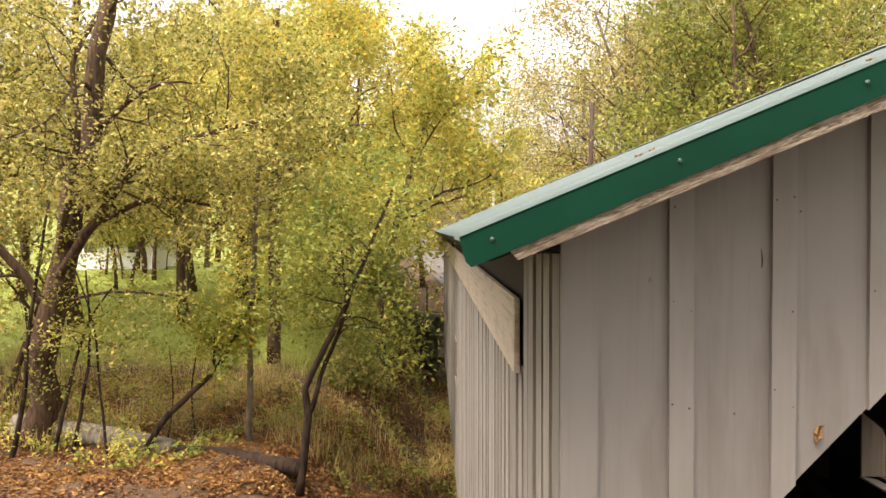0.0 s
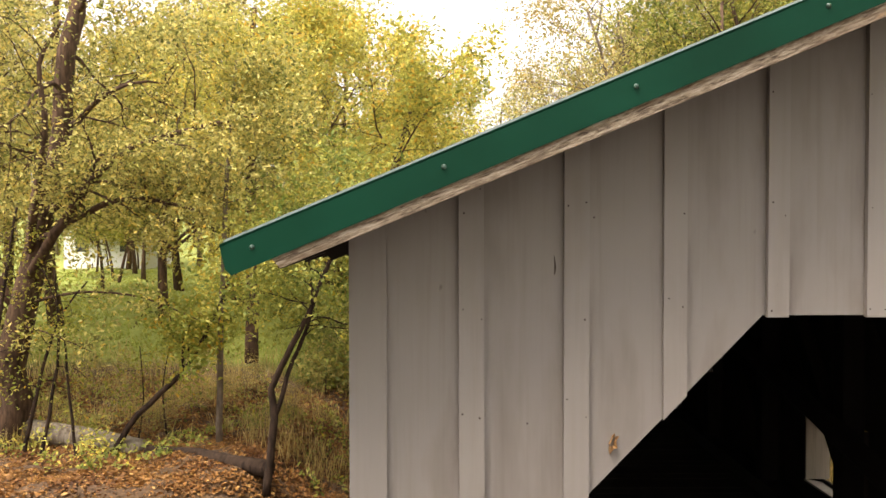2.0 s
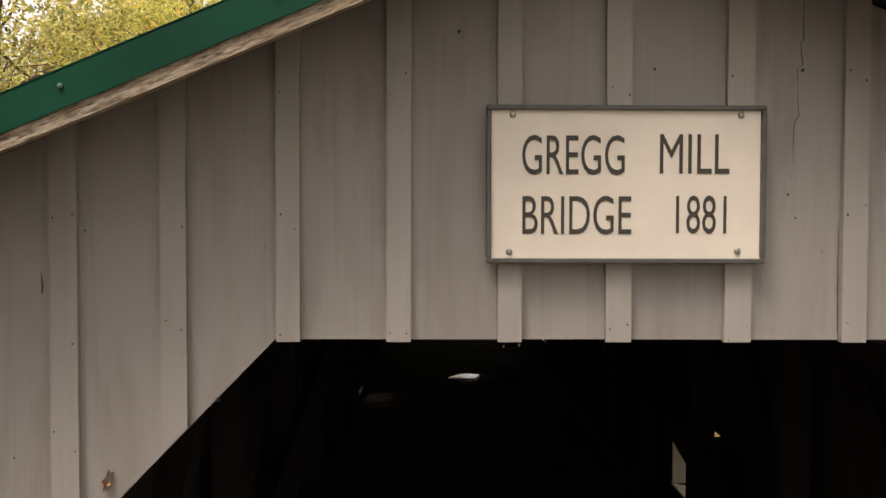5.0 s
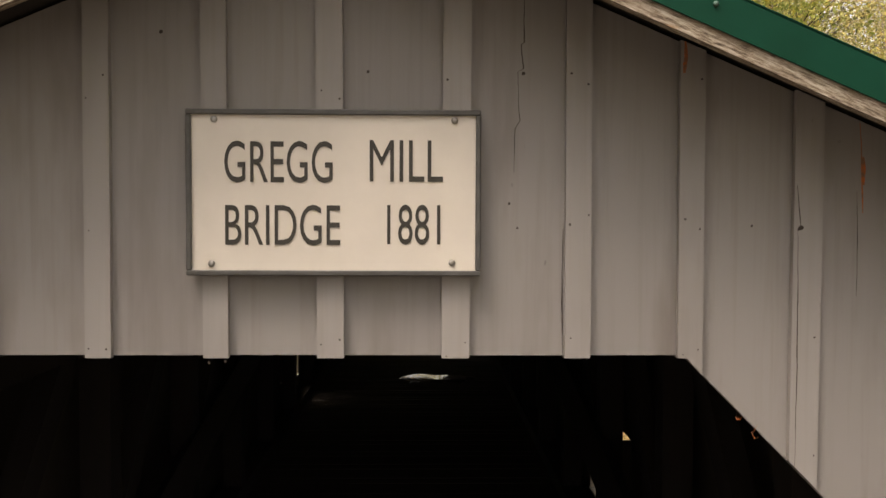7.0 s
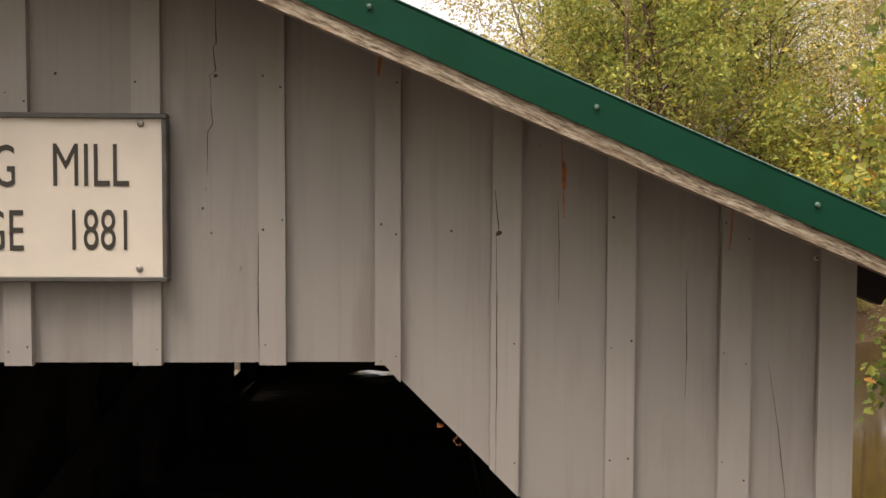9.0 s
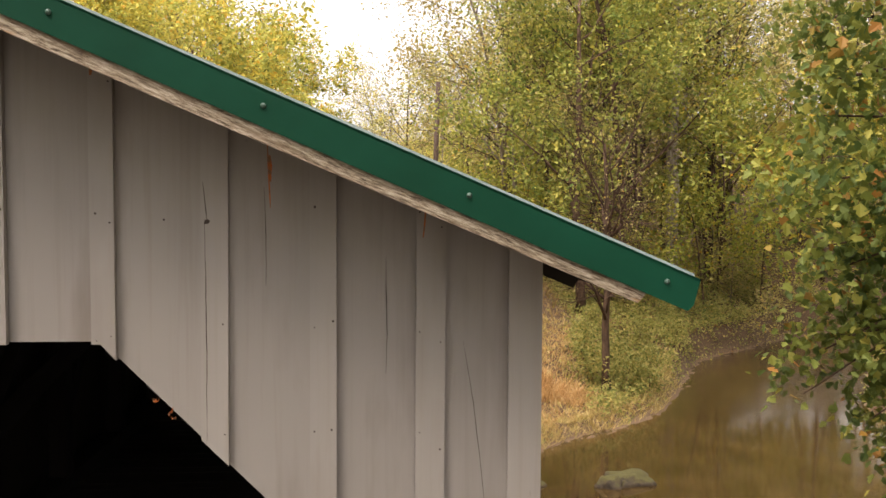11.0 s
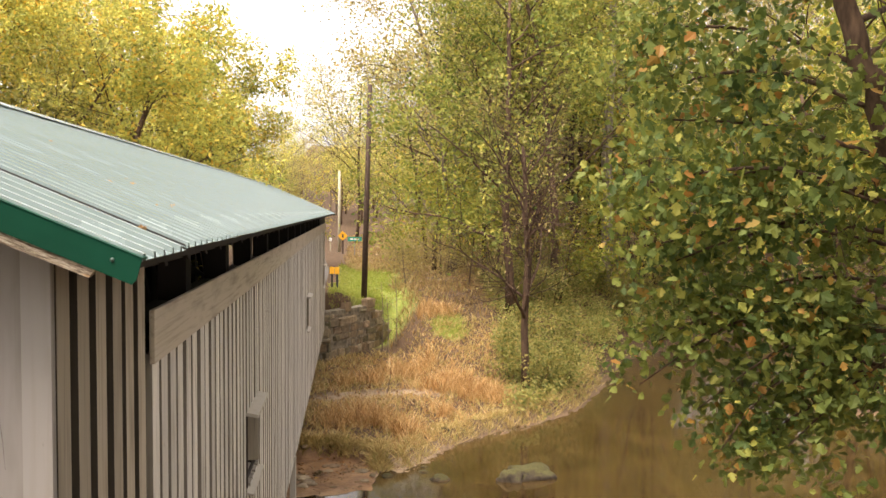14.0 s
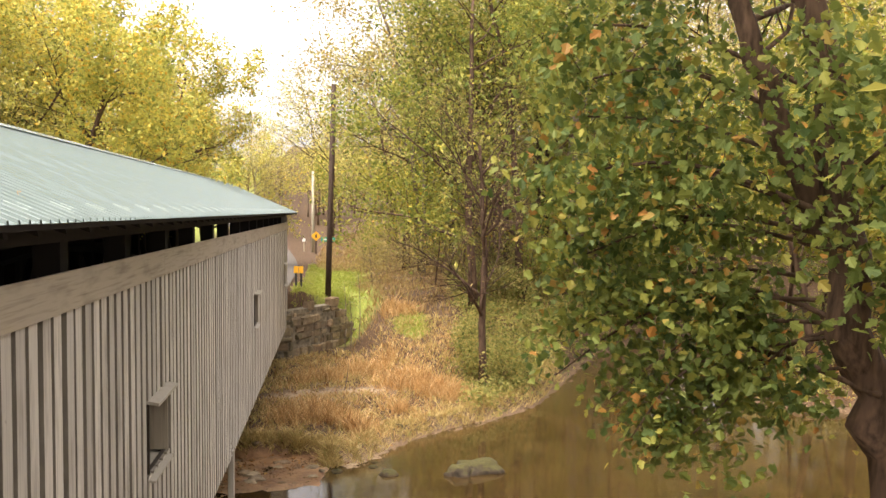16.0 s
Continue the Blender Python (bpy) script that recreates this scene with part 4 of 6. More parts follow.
def mesh_of(name, v, f, material, smooth=False):
    me = bpy.data.meshes.new(name)
    me.from_pydata([tuple(p) for p in v], [], f)
    me.materials.append(material)
    if smooth:
        me.shade_smooth()
    return me

def tree_kind(seed, tall, girth, leaf, count, size, scatter, label, kids=6, levels=2, way=(0, 0, 1), wild=0.22, bare=0.3, spread=0.9, bark_m=None, droop=0.0, lobed=False, category="tree"):
    """One tree with its trunk at the origin, kept as a pair of meshes."""
    t = Tree(seed)
    t.limb((0, 0, -0.2), way, tall, girth, 0, levels, droop, wild, kids, 8, bare, spread)
    wood = mesh_of("trunk", t.wv, t.wf, bark_m or M_BARK, True)
    crown = mesh_of("crown", *t.leaves(count, size, scatter, lobed=lobed, droop=droop), M_LEAF[leaf]) if count else None
    return wood, crown, label, category

def plant(kind, x, y, s=1.0, turn=0.0, name="tree", group="", z=None):
    wood, crown, label, category = kind
    (x, y), = set_in([(x, y)])
    s *= bank(x).to_scale().x
    ob = thing(name, (x, y, ground_z(x, y) if z is None else z), label, category, group)
    ob.scale = (s, s, s)
    ob.rotation_euler = (0, 0, turn)
    for nm, me in (("trunk", wood), ("crown", crown)):
        if me:
            p = new(nm, me)
            p.parent = ob
    return ob

def stem(t, pts, radii, kids, length, levels=2, droop=0.05, bare=0.3, wild=0.28, spread=1.0):
    """A limb along a few given points, smoothed, with twigs along it."""
    pts = [Vector(p) for p in pts]
    fine, rr = [], []
    for i in range(len(pts) - 1):
        p0, p1, p2, p3 = pts[max(i - 1, 0)], pts[i], pts[i + 1], pts[min(i + 2, len(pts) - 1)]
        for k in range(4):
            u = k / 4
            fine.append(0.5 * (2 * p1 + (p2 - p0) * u + (2 * p0 - 5 * p1 + 4 * p2 - p3) * u * u + (3 * p1 - p0 - 3 * p2 + p3) * u ** 3))
            rr.append(radii[0] + (radii[1] - radii[0]) * (i + u) / (len(pts) - 1))
    fine.append(pts[-1]); rr.append(radii[1])
    for k in range(1, len(fine) - 1):
        fine[k] = fine[k] + Vector((t.r.gauss(0, 1), t.r.gauss(0, 1), 0)) * rr[k] * 0.25
    tube(t.wv, t.wf, fine, rr, 8)
    for k in range(kids):
        f = bare + (1 - bare) * (k + t.r.random()) / kids
        i = min(int(f * (len(fine) - 1)), len(fine) - 2)
        a = (fine[i + 1] - fine[i]).normalized()
        o = Vector((t.r.gauss(0, 1), t.r.gauss(0, 1), t.r.gauss(0.2, 0.5)))
        o = (o - a * o.dot(a)).normalized()
        t.limb(fine[i], a * t.r.uniform(0.1, 0.7) + o * spread, length * t.r.uniform(0.6, 1.2), rr[i] * t.r.uniform(0.25, 0.5), 1, levels + 1 - 1, droop, wild, 5, 7, 0.15, spread)

def own_tree(t, at, leaf, count, size, scatter, label, bark_m=None, lobed=False, droop=0.0):
    """Turn what has grown in t into a thing at the place at."""
    at = Vector(at)
    ob = thing("tree", at, label, "tree")
    ob.matrix_world = bank(at.x) @ Matrix.Translation(at)
    p = new("trunk", mesh_of("trunk", [v - at for v in t.wv], t.wf, bark_m or M_BARK, True)); p.parent = ob
    if count:
        v, f = t.leaves(count, size, scatter, lobed=lobed, droop=droop)
        p = new("crown", mesh_of("crown", v - np.array(at), f, M_LEAF[leaf])); p.parent = ob
    return ob

K = {
    "olive": tree_kind(1, 11, 0.22, "olive", 12500, 0.092, 0.24, "broadleaf tree with small olive and yellow autumn leaves", 10, 3, bare=0.2, spread=1.1),
    "olive2": tree_kind(2, 8.5, 0.13, "olive", 9000, 0.09, 0.2, "young broadleaf tree with small olive leaves", 10, 3, (0.15, 0.05, 1), bare=0.25, spread=1.1),
    "lime": tree_kind(12, 7.5, 0.11, "lime", 11000, 0.085, 0.22, "young tree with green and gold leaves", 9, 3, bare=0.3, spread=1.1),
    "yellow": tree_kind(3, 12.5, 0.22, "yellow", 15000, 0.12, 0.24, "broadleaf tree with bright yellow autumn leaves", 10, 3, bare=0.2, spread=1.0),
    "green": tree_kind(4, 16, 0.22, "green", 16000, 0.12, 0.32, "tall tree with green leaves turning yellow", 11, 3, bare=0.15, spread=0.75),
    "tan": tree_kind(5, 17, 0.19, "tan", 6500, 0.11, 0.4, "tall thin tree with sparse tan leaves", 9, 3, bare=0.35, spread=0.6, bark_m=M_TWIG),
    "sparse": tree_kind(6, 18, 0.19, "olive", 6500, 0.12, 0.45, "tall slim woodland tree with thin olive leaves", 9, 3, bare=0.35, spread=0.6),
    "sapling": tree_kind(13, 6, 0.06, "lime", 1700, 0.11, 0.4, "slim woodland sapling with green and gold leaves", 8, 2, bare=0.15, spread=0.9),
    "trunky": tree_kind(14, 19, 0.2, "olive", 1900, 0.13, 0.45, "tall straight woodland tree with a dark bare trunk", 8, 3, bare=0.42, spread=0.55, bark_m=M_BARKDARK, wild=0.12),
    "bare": tree_kind(7, 9.5, 0.165, "tan", 900, 0.06, 0.4, "slim tree with mostly bare grey twigs", 15, 3, bare=0.28, spread=0.7, bark_m=M_BARK),
    "shrub": tree_kind(8, 1.7, 0.025, "weed", 1000, 0.075, 0.24, "leafy green streamside shrub", 6, 2, bare=0.05, spread=1.3, category="shrub"),
    "brush": tree_kind(9, 2.6, 0.025, "tan", 700, 0.06, 0.3, "thicket of bare brown twigs", 11, 2, bare=0.05, spread=1.0, bark_m=M_TWIG, category="shrub"),
}
# lighter trees for the woods farther off
K.update({
    "far_olive": tree_kind(61, 12, 0.2, "olive", 2520, 0.165, 0.42, "broadleaf woodland tree with olive and yellow leaves", 9, 2, bare=0.2, spread=1.0),
    "far_yellow": tree_kind(62, 12, 0.2, "yellow", 2520, 0.176, 0.42, "broadleaf woodland tree with yellow leaves", 9, 2, bare=0.2, spread=1.0),
    "far_tan": tree_kind(63, 17, 0.18, "tan", 1819, 0.154, 0.5, "tall thin woodland tree with tan leaves", 9, 2, bare=0.3, spread=0.6, bark_m=M_TWIG),
    "far_sparse": tree_kind(64, 18, 0.18, "olive", 1959, 0.154, 0.5, "tall slim woodland tree with thin olive leaves", 9, 2, bare=0.3, spread=0.6),
    "far_pale": tree_kind(66, 19, 0.2, "lime", 1540, 0.154, 0.5, "tall pale-barked woodland tree with thin green leaves", 9, 2, bare=0.4, spread=0.6, bark_m=M_BARKPALE),
    "far_green": tree_kind(65, 15, 0.2, "green", 2380, 0.176, 0.45, "tall green woodland tree", 9, 2, bare=0.15, spread=0.8),
    "far_lime": tree_kind(67, 11, 0.14, "lime", 2100, 0.154, 0.4, "woodland tree with green and gold leaves", 9, 2, bare=0.12, spread=0.9),
})
def clear_view(x, y):
    """The open strip of sky over the road."""
    return 2.9 - 0.075 * (y + 3) < x < 2.9 + 0.05 * (y + 3)

# old tree with a leaning trunk and long level limbs, on the leaf-strewn bank
t = Tree(41)
stem(t, [(-14.1, 21.4, -3.1), (-13.6, 21.4, 0.2), (-13.1, 21.4, 2.9), (-12.5, 21.4, 6.1), (-11.9, 21.4, 10)], (0.45, 0.22), 6, 4.2, 3, bare=0.58)
stem(t, [(-13.3, 21.2, 1.8), (-11.9, 20.4, 3.6), (-10.4, 20.2, 5.3), (-8.4, 20.2, 6.0), (-6.6, 20.2, 6.4)], (0.16, 0.04), 12, 2.6, 3, bare=0.25)
stem(t, [(-12.9, 21.2, 3.0), (-11.0, 20.8, 4.0), (-9.6, 20.6, 4.1), (-8.3, 20.4, 3.8)], (0.11, 0.03), 10, 2.0, 3, bare=0.25)
stem(t, [(-13.2, 21.2, 2.6), (-12.4, 19.9, 4.5), (-12.0, 19.5, 5.9), (-12.1, 19.4, 7.5), (-11.5, 19.3, 8.6)], (0.12, 0.04), 9, 2.4, 3, bare=0.3)
stem(t, [(-13.5, 21.3, 1.0), (-15.0, 20.6, 3.2), (-17.0, 20.0, 5.0)], (0.16, 0.05), 8, 3.0, 3, bare=0.3)
stem(t, [(-13.4, 21.3, 1.2), (-11.6, 20.6, 1.6), (-9.8, 20.2, 1.5), (-8.2, 20.0, 0.9)], (0.05, 0.012), 8, 0.9, 2, 0.06, 0.3, 0.3)
stem(t, [(-13.5, 21.3, 0.6), (-12.2, 20.2, 0.5), (-11.0, 19.8, 0.1)], (0.035, 0.01), 6, 0.7, 2, 0.06, 0.3, 0.3)
own_tree(t, (-14.1, 21.4, -2.9), "olive", 17000, 0.068, 0.24, "old leaning tree with long level limbs and small olive leaves")
# forked tree by the water
t = Tree(42)
stem(t, [(-6.2, 18.5, -3.3), (-6.0, 18.5, -1.35), (-6.05, 18.5, -0.6), (-5.55, 18.5, 0.5), (-5.05, 18.5, 1.5), (-4.5, 18.5, 2.9), (-3.9, 18.6, 4.4)], (0.115, 0.04), 12, 2.3, 3, bare=0.62, spread=1.3)
stem(t, [(-5.98, 18.5, -1.3), (-5.57, 18.6, 0.05), (-5.1, 18.7, 1.3), (-5.2, 18.8, 3.0)], (0.07, 0.03), 6, 1.8, 3, bare=0.5)
own_tree(t, (-6.2, 18.5, -3.1), "green", 9000, 0.075, 0.32, "forked dark-barked tree with green leaves at the water's edge", M_BARKDARK)
# leaning stem
t = Tree(43)
stem(t, [(-10.9, 20.5, -3.0), (-10.0, 20.5, -1.7), (-8.9, 20.5, -0.65), (-8.2, 20.5, 0.45), (-7.7, 20.5, 1.6)], (0.1, 0.04), 6, 1.3, 2, bare=0.5)
stem(t, [(-8.8, 20.5, -0.5), (-8.75, 20.4, 0.4), (-8.5, 20.4, 0.9)], (0.05, 0.02), 4, 1.0, 2)
own_tree(t, (-10.9, 20.5, -2.9), "lime", 2500, 0.08, 0.3, "leaning slender dark stem with few green leaves", M_BARKDARK)
# slim stems on the leafy bank
for seed, pts, r0, r1, kids in ((51, [(-14.3, 20.2, -3.4), (-13.9, 20.3, -1.5), (-13.6, 20.4, 1.5), (-13.2, 20.5, 4.0)], 0.085, 0.03, 5), (52, [(-13.2, 20.6, -3.0), (-12.95, 20.6, -1.8), (-12.55, 20.6, -0.2), (-12.1, 20.6, 1.0), (-11.4, 20.6, 1.9)], 0.065, 0.02, 5),
                               (53, [(-12.65, 20.4, -3.2), (-12.3, 20.4, -1.2), (-12.1, 20.4, 0.4), (-12.2, 20.4, 2.2)], 0.06, 0.02, 5), (54, [(-11.5, 20.1, -3.3), (-11.75, 20.2, -1.2), (-12.0, 20.3, 0.9), (-12.5, 20.3, 2.3)], 0.045, 0.015, 5),
                               (55, [(-10.4, 21.5, -2.8), (-10.2, 21.5, -1.5), (-10.3, 21.5, 0.0)], 0.03, 0.01, 4), (56, [(-9.7, 22.0, -2.8), (-9.8, 22.0, -1.2), (-9.5, 22.0, 0.3)], 0.03, 0.01, 4)):
    t = Tree(seed)
    stem(t, pts, (r0, r1), kids, 1.1, 2, bare=0.4)
    own_tree(t, pts[0], "lime", 420, 0.055, 0.2, "slim dark sapling stem with few green and gold leaves", M_BARKDARK)
# thin pale stem and a farther trunk
t = Tree(44)
stem(t, [(-7.95, 21, -2.8), (-7.9, 21, 0.9), (-7.7, 21, 5.0), (-7.5, 21.2, 8.0)], (0.1, 0.04), 9, 2.2, 3, bare=0.5)
own_tree(t, (-7.95, 21, -2.7), "olive", 11000, 0.075, 0.34, "slender straight tree with small olive leaves", M_TWIG)
t = Tree(45)
stem(t, [(-8.45, 28, -1.6), (-8.45, 28, 3.3), (-8.5, 28, 8.5), (-8.3, 28, 11)], (0.26, 0.1), 10, 3.2, 3, bare=0.3)
own_tree(t, (-8.45, 28, -1.4), "yellow", 20000, 0.09, 0.36, "upright tree with yellow autumn leaves beside the lawn")
for k, x, y, s, a in (("olive", -19.0, 27, 1.2, 4.2), ("lime", -22.6, 54, 0.8, 1.0), ("lime", -24.8, 57, 0.75, 3.0), ("olive2", -20.2, 48, 0.8, 1.0), ("olive2", -16.6, 25.0, 1.0, 0.4), ("olive", -17.0, 32, 1.35, 2.6), ("olive", -12.0, 40, 1.5, 0.9), ("olive", -20.5, 24, 1.1, 5.2),
                      ("yellow", -4.9, 33.5, 1.0, 0.0), ("yellow", -10.5, 36, 0.95, 2.0), ("olive", -13.0, 33, 1.0, 1.5), ("olive", -15.5, 44, 1.1, 3.3), ("yellow", -8.0, 47, 1.0, 5.0), ("olive", -22, 38, 1.2, 0.2), ("lime", -19.6, 44, 0.9, 2.0)):
    plant(K[k], x, y, s, a)
for x, y, s, a in ((-22.0, 56.5, 0.8, 1.0), (-24.0, 61.0, 0.9, 3.0), (-20.0, 52.0, 0.7, 2.0)):
    plant(K["far_olive"], x, y, s, a)
for x, y, s, a in ((-25.6, 61.5, 0.5, 0.3), (-23.6, 62.0, 0.6, 2.1), (-27.2, 62.5, 0.55, 4.0), (-22.4, 63.0, 0.5, 5.2)):
    plant(K["lime"], x, y, s, a)
# yellow trees beside the road behind the bridge
for x, y, s, a in ((-5.4, 61.0, 1.2, 0.7), (-3.0, 66.0, 0.95, 2.4), (-8.2, 57.0, 1.3, 4.0)):
    plant(K["yellow"], x, y, s, a)
# trees by the creek
plant(K["bare"], 10.1, 28.8, 1.0, 0.0)
plant(K["green"], 11.0, 37, 1.0, 1.2)
plant(K["green"], 14.0, 41, 1.05, 3.2)
plant(K["tan"], 10.3, 55, 1.1, 0.6)
plant(K["tan"], 12.6, 58, 1.1, 2.6)
plant(K["sparse"], 4.0, 92, 0.95, 0.6)
rnd = random.Random(33)
for i in range(17):
    x, y = rnd.uniform(10.5, 24), rnd.uniform(41, 62)
    if shore_distance(np.array([x]), np.array([y]))[0] > 1.0:
        plant(K["trunky"], x, y, rnd.uniform(0.75, 1.15), rnd.uniform(0, 6.28), group="woodland trees")
t = Tree(46)
stem(t, [(18.4, 46.5, -3), (18.5, 46.5, 3.5), (18.3, 46.5, 10), (18.6, 46.5, 17)], (0.4, 0.2), 9, 5.0, 3, bare=0.5)
own_tree(t, (18.4, 46.5, plan_z(18.4, 46.5)), "lime", 9000, 0.13, 0.5, "tall pale-barked tree at the bend of the creek", M_BARKPALE)
rnd = random.Random(21)
for i in range(120):
    x, y = rnd.uniform(8, 75), rnd.uniform(38, 105)
    if x < 13 and y < 50 or shore_distance(np.array([x]), np.array([y]))[0] < 1.2 or clear_view(x, y):
        continue
    kind = rnd.choice(["far_sparse", "far_sparse", "far_tan", "far_tan", "far_pale", "far_pale", "far_lime"])
    plant(K[kind], x, y, rnd.uniform(0.8, 1.25), rnd.uniform(0, 6.28), group="woodland trees")
for i in range(60):
    x, y = rnd.uniform(9, 40), rnd.uniform(36, 75)
    if shore_distance(np.array([x]), np.array([y]))[0] < 1.0 or x < 11 and y < 44:
        continue
    plant(K[rnd.choice(["sapling", "sapling", "brush"])], x, y, rnd.uniform(0.8, 1.5), rnd.uniform(0, 6.28), group="woodland undergrowth")
for i in range(46):
    x, y = rnd.uniform(-85, 0), rnd.uniform(64, 130)
    if abs(x + 0.002 * max(0, y - 45) ** 2) < 5 or clear_view(x, y):
        continue
    plant(K[rnd.choice(["far_olive", "far_tan", "far_yellow", "far_sparse"])], x, y, rnd.uniform(0.8, 1.2), rnd.uniform(0, 6.28), group="trees beyond the lawn")
for i in range(74):
    x, y = rnd.uniform(-60, 60) if i < 22 else rnd.uniform(-16, 16), rnd.uniform(150, 230) if i < 22 else rnd.uniform(104, 165)
    plant(K[rnd.choice(["far_yellow", "far_tan", "far_olive"])], x, y, rnd.uniform(0.9, 1.3) if i < 22 else rnd.uniform(0.5, 0.75), rnd.uniform(0, 6.28), group="trees on the far hill")
# unseen woods behind and beside the near end of the bridge, added to block low sky
for i in range(40):
    a = radians(170 + 205 * i / 39 + rnd.uniform(-3, 3))
    r_ = rnd.uniform(18, 27)
    x, y = r_ * math.cos(a) * 1.1, -3 + r_ * math.sin(a)
    if abs(x) < 4.5 or x > 3 and rnd.random() < 0.6 or shore_distance(np.array([x]), np.array([y]))[0] < 1.5 or y > 6:
        continue
    plant(K[rnd.choice(["far_olive", "far_green", "far_yellow", "far_lime"])], x, y, rnd.uniform(1.3, 1.7), rnd.uniform(0, 6.28), group="trees around the near bank")
# more unseen trees, added to shade the right end of the gable
for x, y, s in ((8.6, -6.5, 0.8), (12.8, -5.2, 0.9), (9.3, -3.5, 0.55), (6.6, -6.4, 0.7)):
    plant(K["far_green"], x, y, s, x, group="trees around the near bank")
# woods on the bank across the creek
for i in range(34):
    x, y = rnd.uniform(21, 55), rnd.uniform(24, 58)
    if shore_distance(np.array([x]), np.array([y]))[0] > 1.2:
        plant(K[rnd.choice(["far_lime", "far_olive", "far_yellow", "sapling"])], x, y, rnd.uniform(0.6, 1.1), rnd.uniform(0, 6.28), group="woodland trees")
# shrubs and brush
for i in range(90):
    x, y = rnd.uniform(9.5, 30), rnd.uniform(28.5, 50)
    if 0.4 < shore_distance(np.array([x]), np.array([y]))[0]:
        plant(K["shrub"], x, y, rnd.uniform(0.5, 1.1), rnd.uniform(0, 6.28), "shrub", "streamside shrubs")
for i in range(85):
    plant(K["brush"], rnd.uniform(6.0, 24), rnd.uniform(41, 82), rnd.uniform(0.7, 1.3), rnd.uniform(0, 6.28), "shrub", "bare brush")
for i in range(26):
    x, y = rnd.uniform(-14, -5), rnd.uniform(21.5, 26)
    plant(K["brush"], x, y, rnd.uniform(0.3, 0.55), rnd.uniform(0, 6.28), "shrub", "bank shrubs")
for x, y, s in ((-5.0, 29.0, 1.3), (-5.8, 28.0, 1.1), (-5.4, 30.5, 1.3)):
    plant(K["shrub"], x, y, s, x, "shrub", "bank shrubs")
# three thin saplings by the utility pole
for x, y, h_ in ((4.95, 36.2, 3.2), (5.2, 36.4, 2.6), (5.6, 36.8, 3.4)):
    t = Tree(int(x * 100))
    stem(t, [(x, y, plan_z(x, y) - 0.1), (x + 0.05, y, plan_z(x, y) + h_ * 0.5), (x - 0.05, y, plan_z(x, y) + h_)], (0.03, 0.008), 5, 0.7, 2, bare=0.4, spread=0.6)
    own_tree(t, (x, y, plan_z(x, y)), "tan", 60, 0.04, 0.15, "thin bare grey sapling on the verge", M_TWIG)

# big tree that overhangs the creek
t = Tree(77)
stem(t, [(12.6, 6.4, plan_z(12.6, 6.4) - 0.3), (12.0, 7.0, 0.0), (11.37, 7.0, 1.75), (11.04, 7.0, 3.6), (10.8, 7.0, 5.2), (10.3, 7.0, 7.2), (10.0, 7.2, 10)], (0.38, 0.12), 3, 3.0, 3, bare=0.75)
stem(t, [(11.15, 7.1, 3.2), (10.45, 7.3, 4.6), (10.0, 7.3, 5.7), (9.6, 7.3, 6.8), (9.2, 7.4, 9)], (0.2, 0.1), 3, 2.6, 3, bare=0.5)
for a, b, c in (((10.9, 6.9, 4.2), (9.4, 6.7, 4.9), (7.6, 6.6, 5.2)), ((11.0, 6.8, 3.4), (9.5, 6.4, 3.6), (7.5, 6.2, 3.3)), ((11.3, 6.8, 2.2), (9.8, 6.3, 2.6), (8.0, 6.2, 2.0)), ((10.8, 6.9, 5.2), (9.0, 6.6, 6.2), (7.5, 6.5, 6.6)), ((11.5, 6.8, 1.4), (10.0, 6.4, 1.7), (8.7, 6.4, 0.7)), ((11.2, 6.8, 2.6), (11.6, 6.0, 3.2), (12.2, 5.6, 3.0)), ((10.9, 6.9, 4.6), (9.0, 6.2, 5.6), (7.3, 6.0, 5.6)), ((11.0, 6.8, 3.6), (9.0, 6.0, 4.3), (7.2, 5.9, 4.2)), ((10.6, 7, 6.3), (9.4, 6.9, 7.4), (8.2, 6.8, 7.6))):
    if c[0] < 11:
        b, c = (b[0] + 0.3, b[1] + 1.9, b[2] + 0.1), (c[0] + 0.75, c[1] + 3.4, c[2] + 0.05)
    stem(t, [a, b, c], (0.045, 0.012), 9, 1.05, 3, 0.16, 0.3, 0.3, 0.9)
for a, b, c in (((11.3, 6.9, 2.3), (10.0, 8.4, 2.1), (8.7, 9.2, 0.9)), ((11.2, 6.9, 2.8), (9.8, 8.5, 2.9), (8.1, 9.3, 1.9)), ((11.1, 6.9, 3.2), (9.6, 8.4, 3.6), (8.0, 9.1, 3.0)), ((11.4, 6.9, 1.8), (10.0, 8.2, 1.2), (9.2, 9.0, 0.0)), ((11.0, 6.9, 3.6), (9.4, 8.6, 4.4), (7.8, 9.4, 3.9)), ((11.2, 6.9, 2.6), (9.5, 8.8, 2.4), (7.95, 9.6, 1.2)), ((11.3, 6.9, 2.2), (9.7, 8.3, 1.6), (8.9, 8.8, 0.4)), ((11.3, 6.9, 2.3), (10.6, 7.6, 1.9), (9.6, 8.2, 0.6)), ((11.2, 6.8, 3.0), (11.4, 6.0, 3.3), (11.7, 5.6, 2.9)),
                ((11.1, 6.8, 3.6), (10.9, 5.9, 4.1), (10.6, 5.4, 3.7)), ((11.0, 6.8, 4.2), (11.5, 6.2, 4.8), (12.0, 5.9, 4.6)), ((10.9, 6.9, 4.8), (10.4, 6.2, 5.4), (9.9, 5.9, 5.2))):
    stem(t, [a, b, c], (0.035, 0.01), 6, 0.8, 3, 0.16, 0.3, 0.3, 0.9)
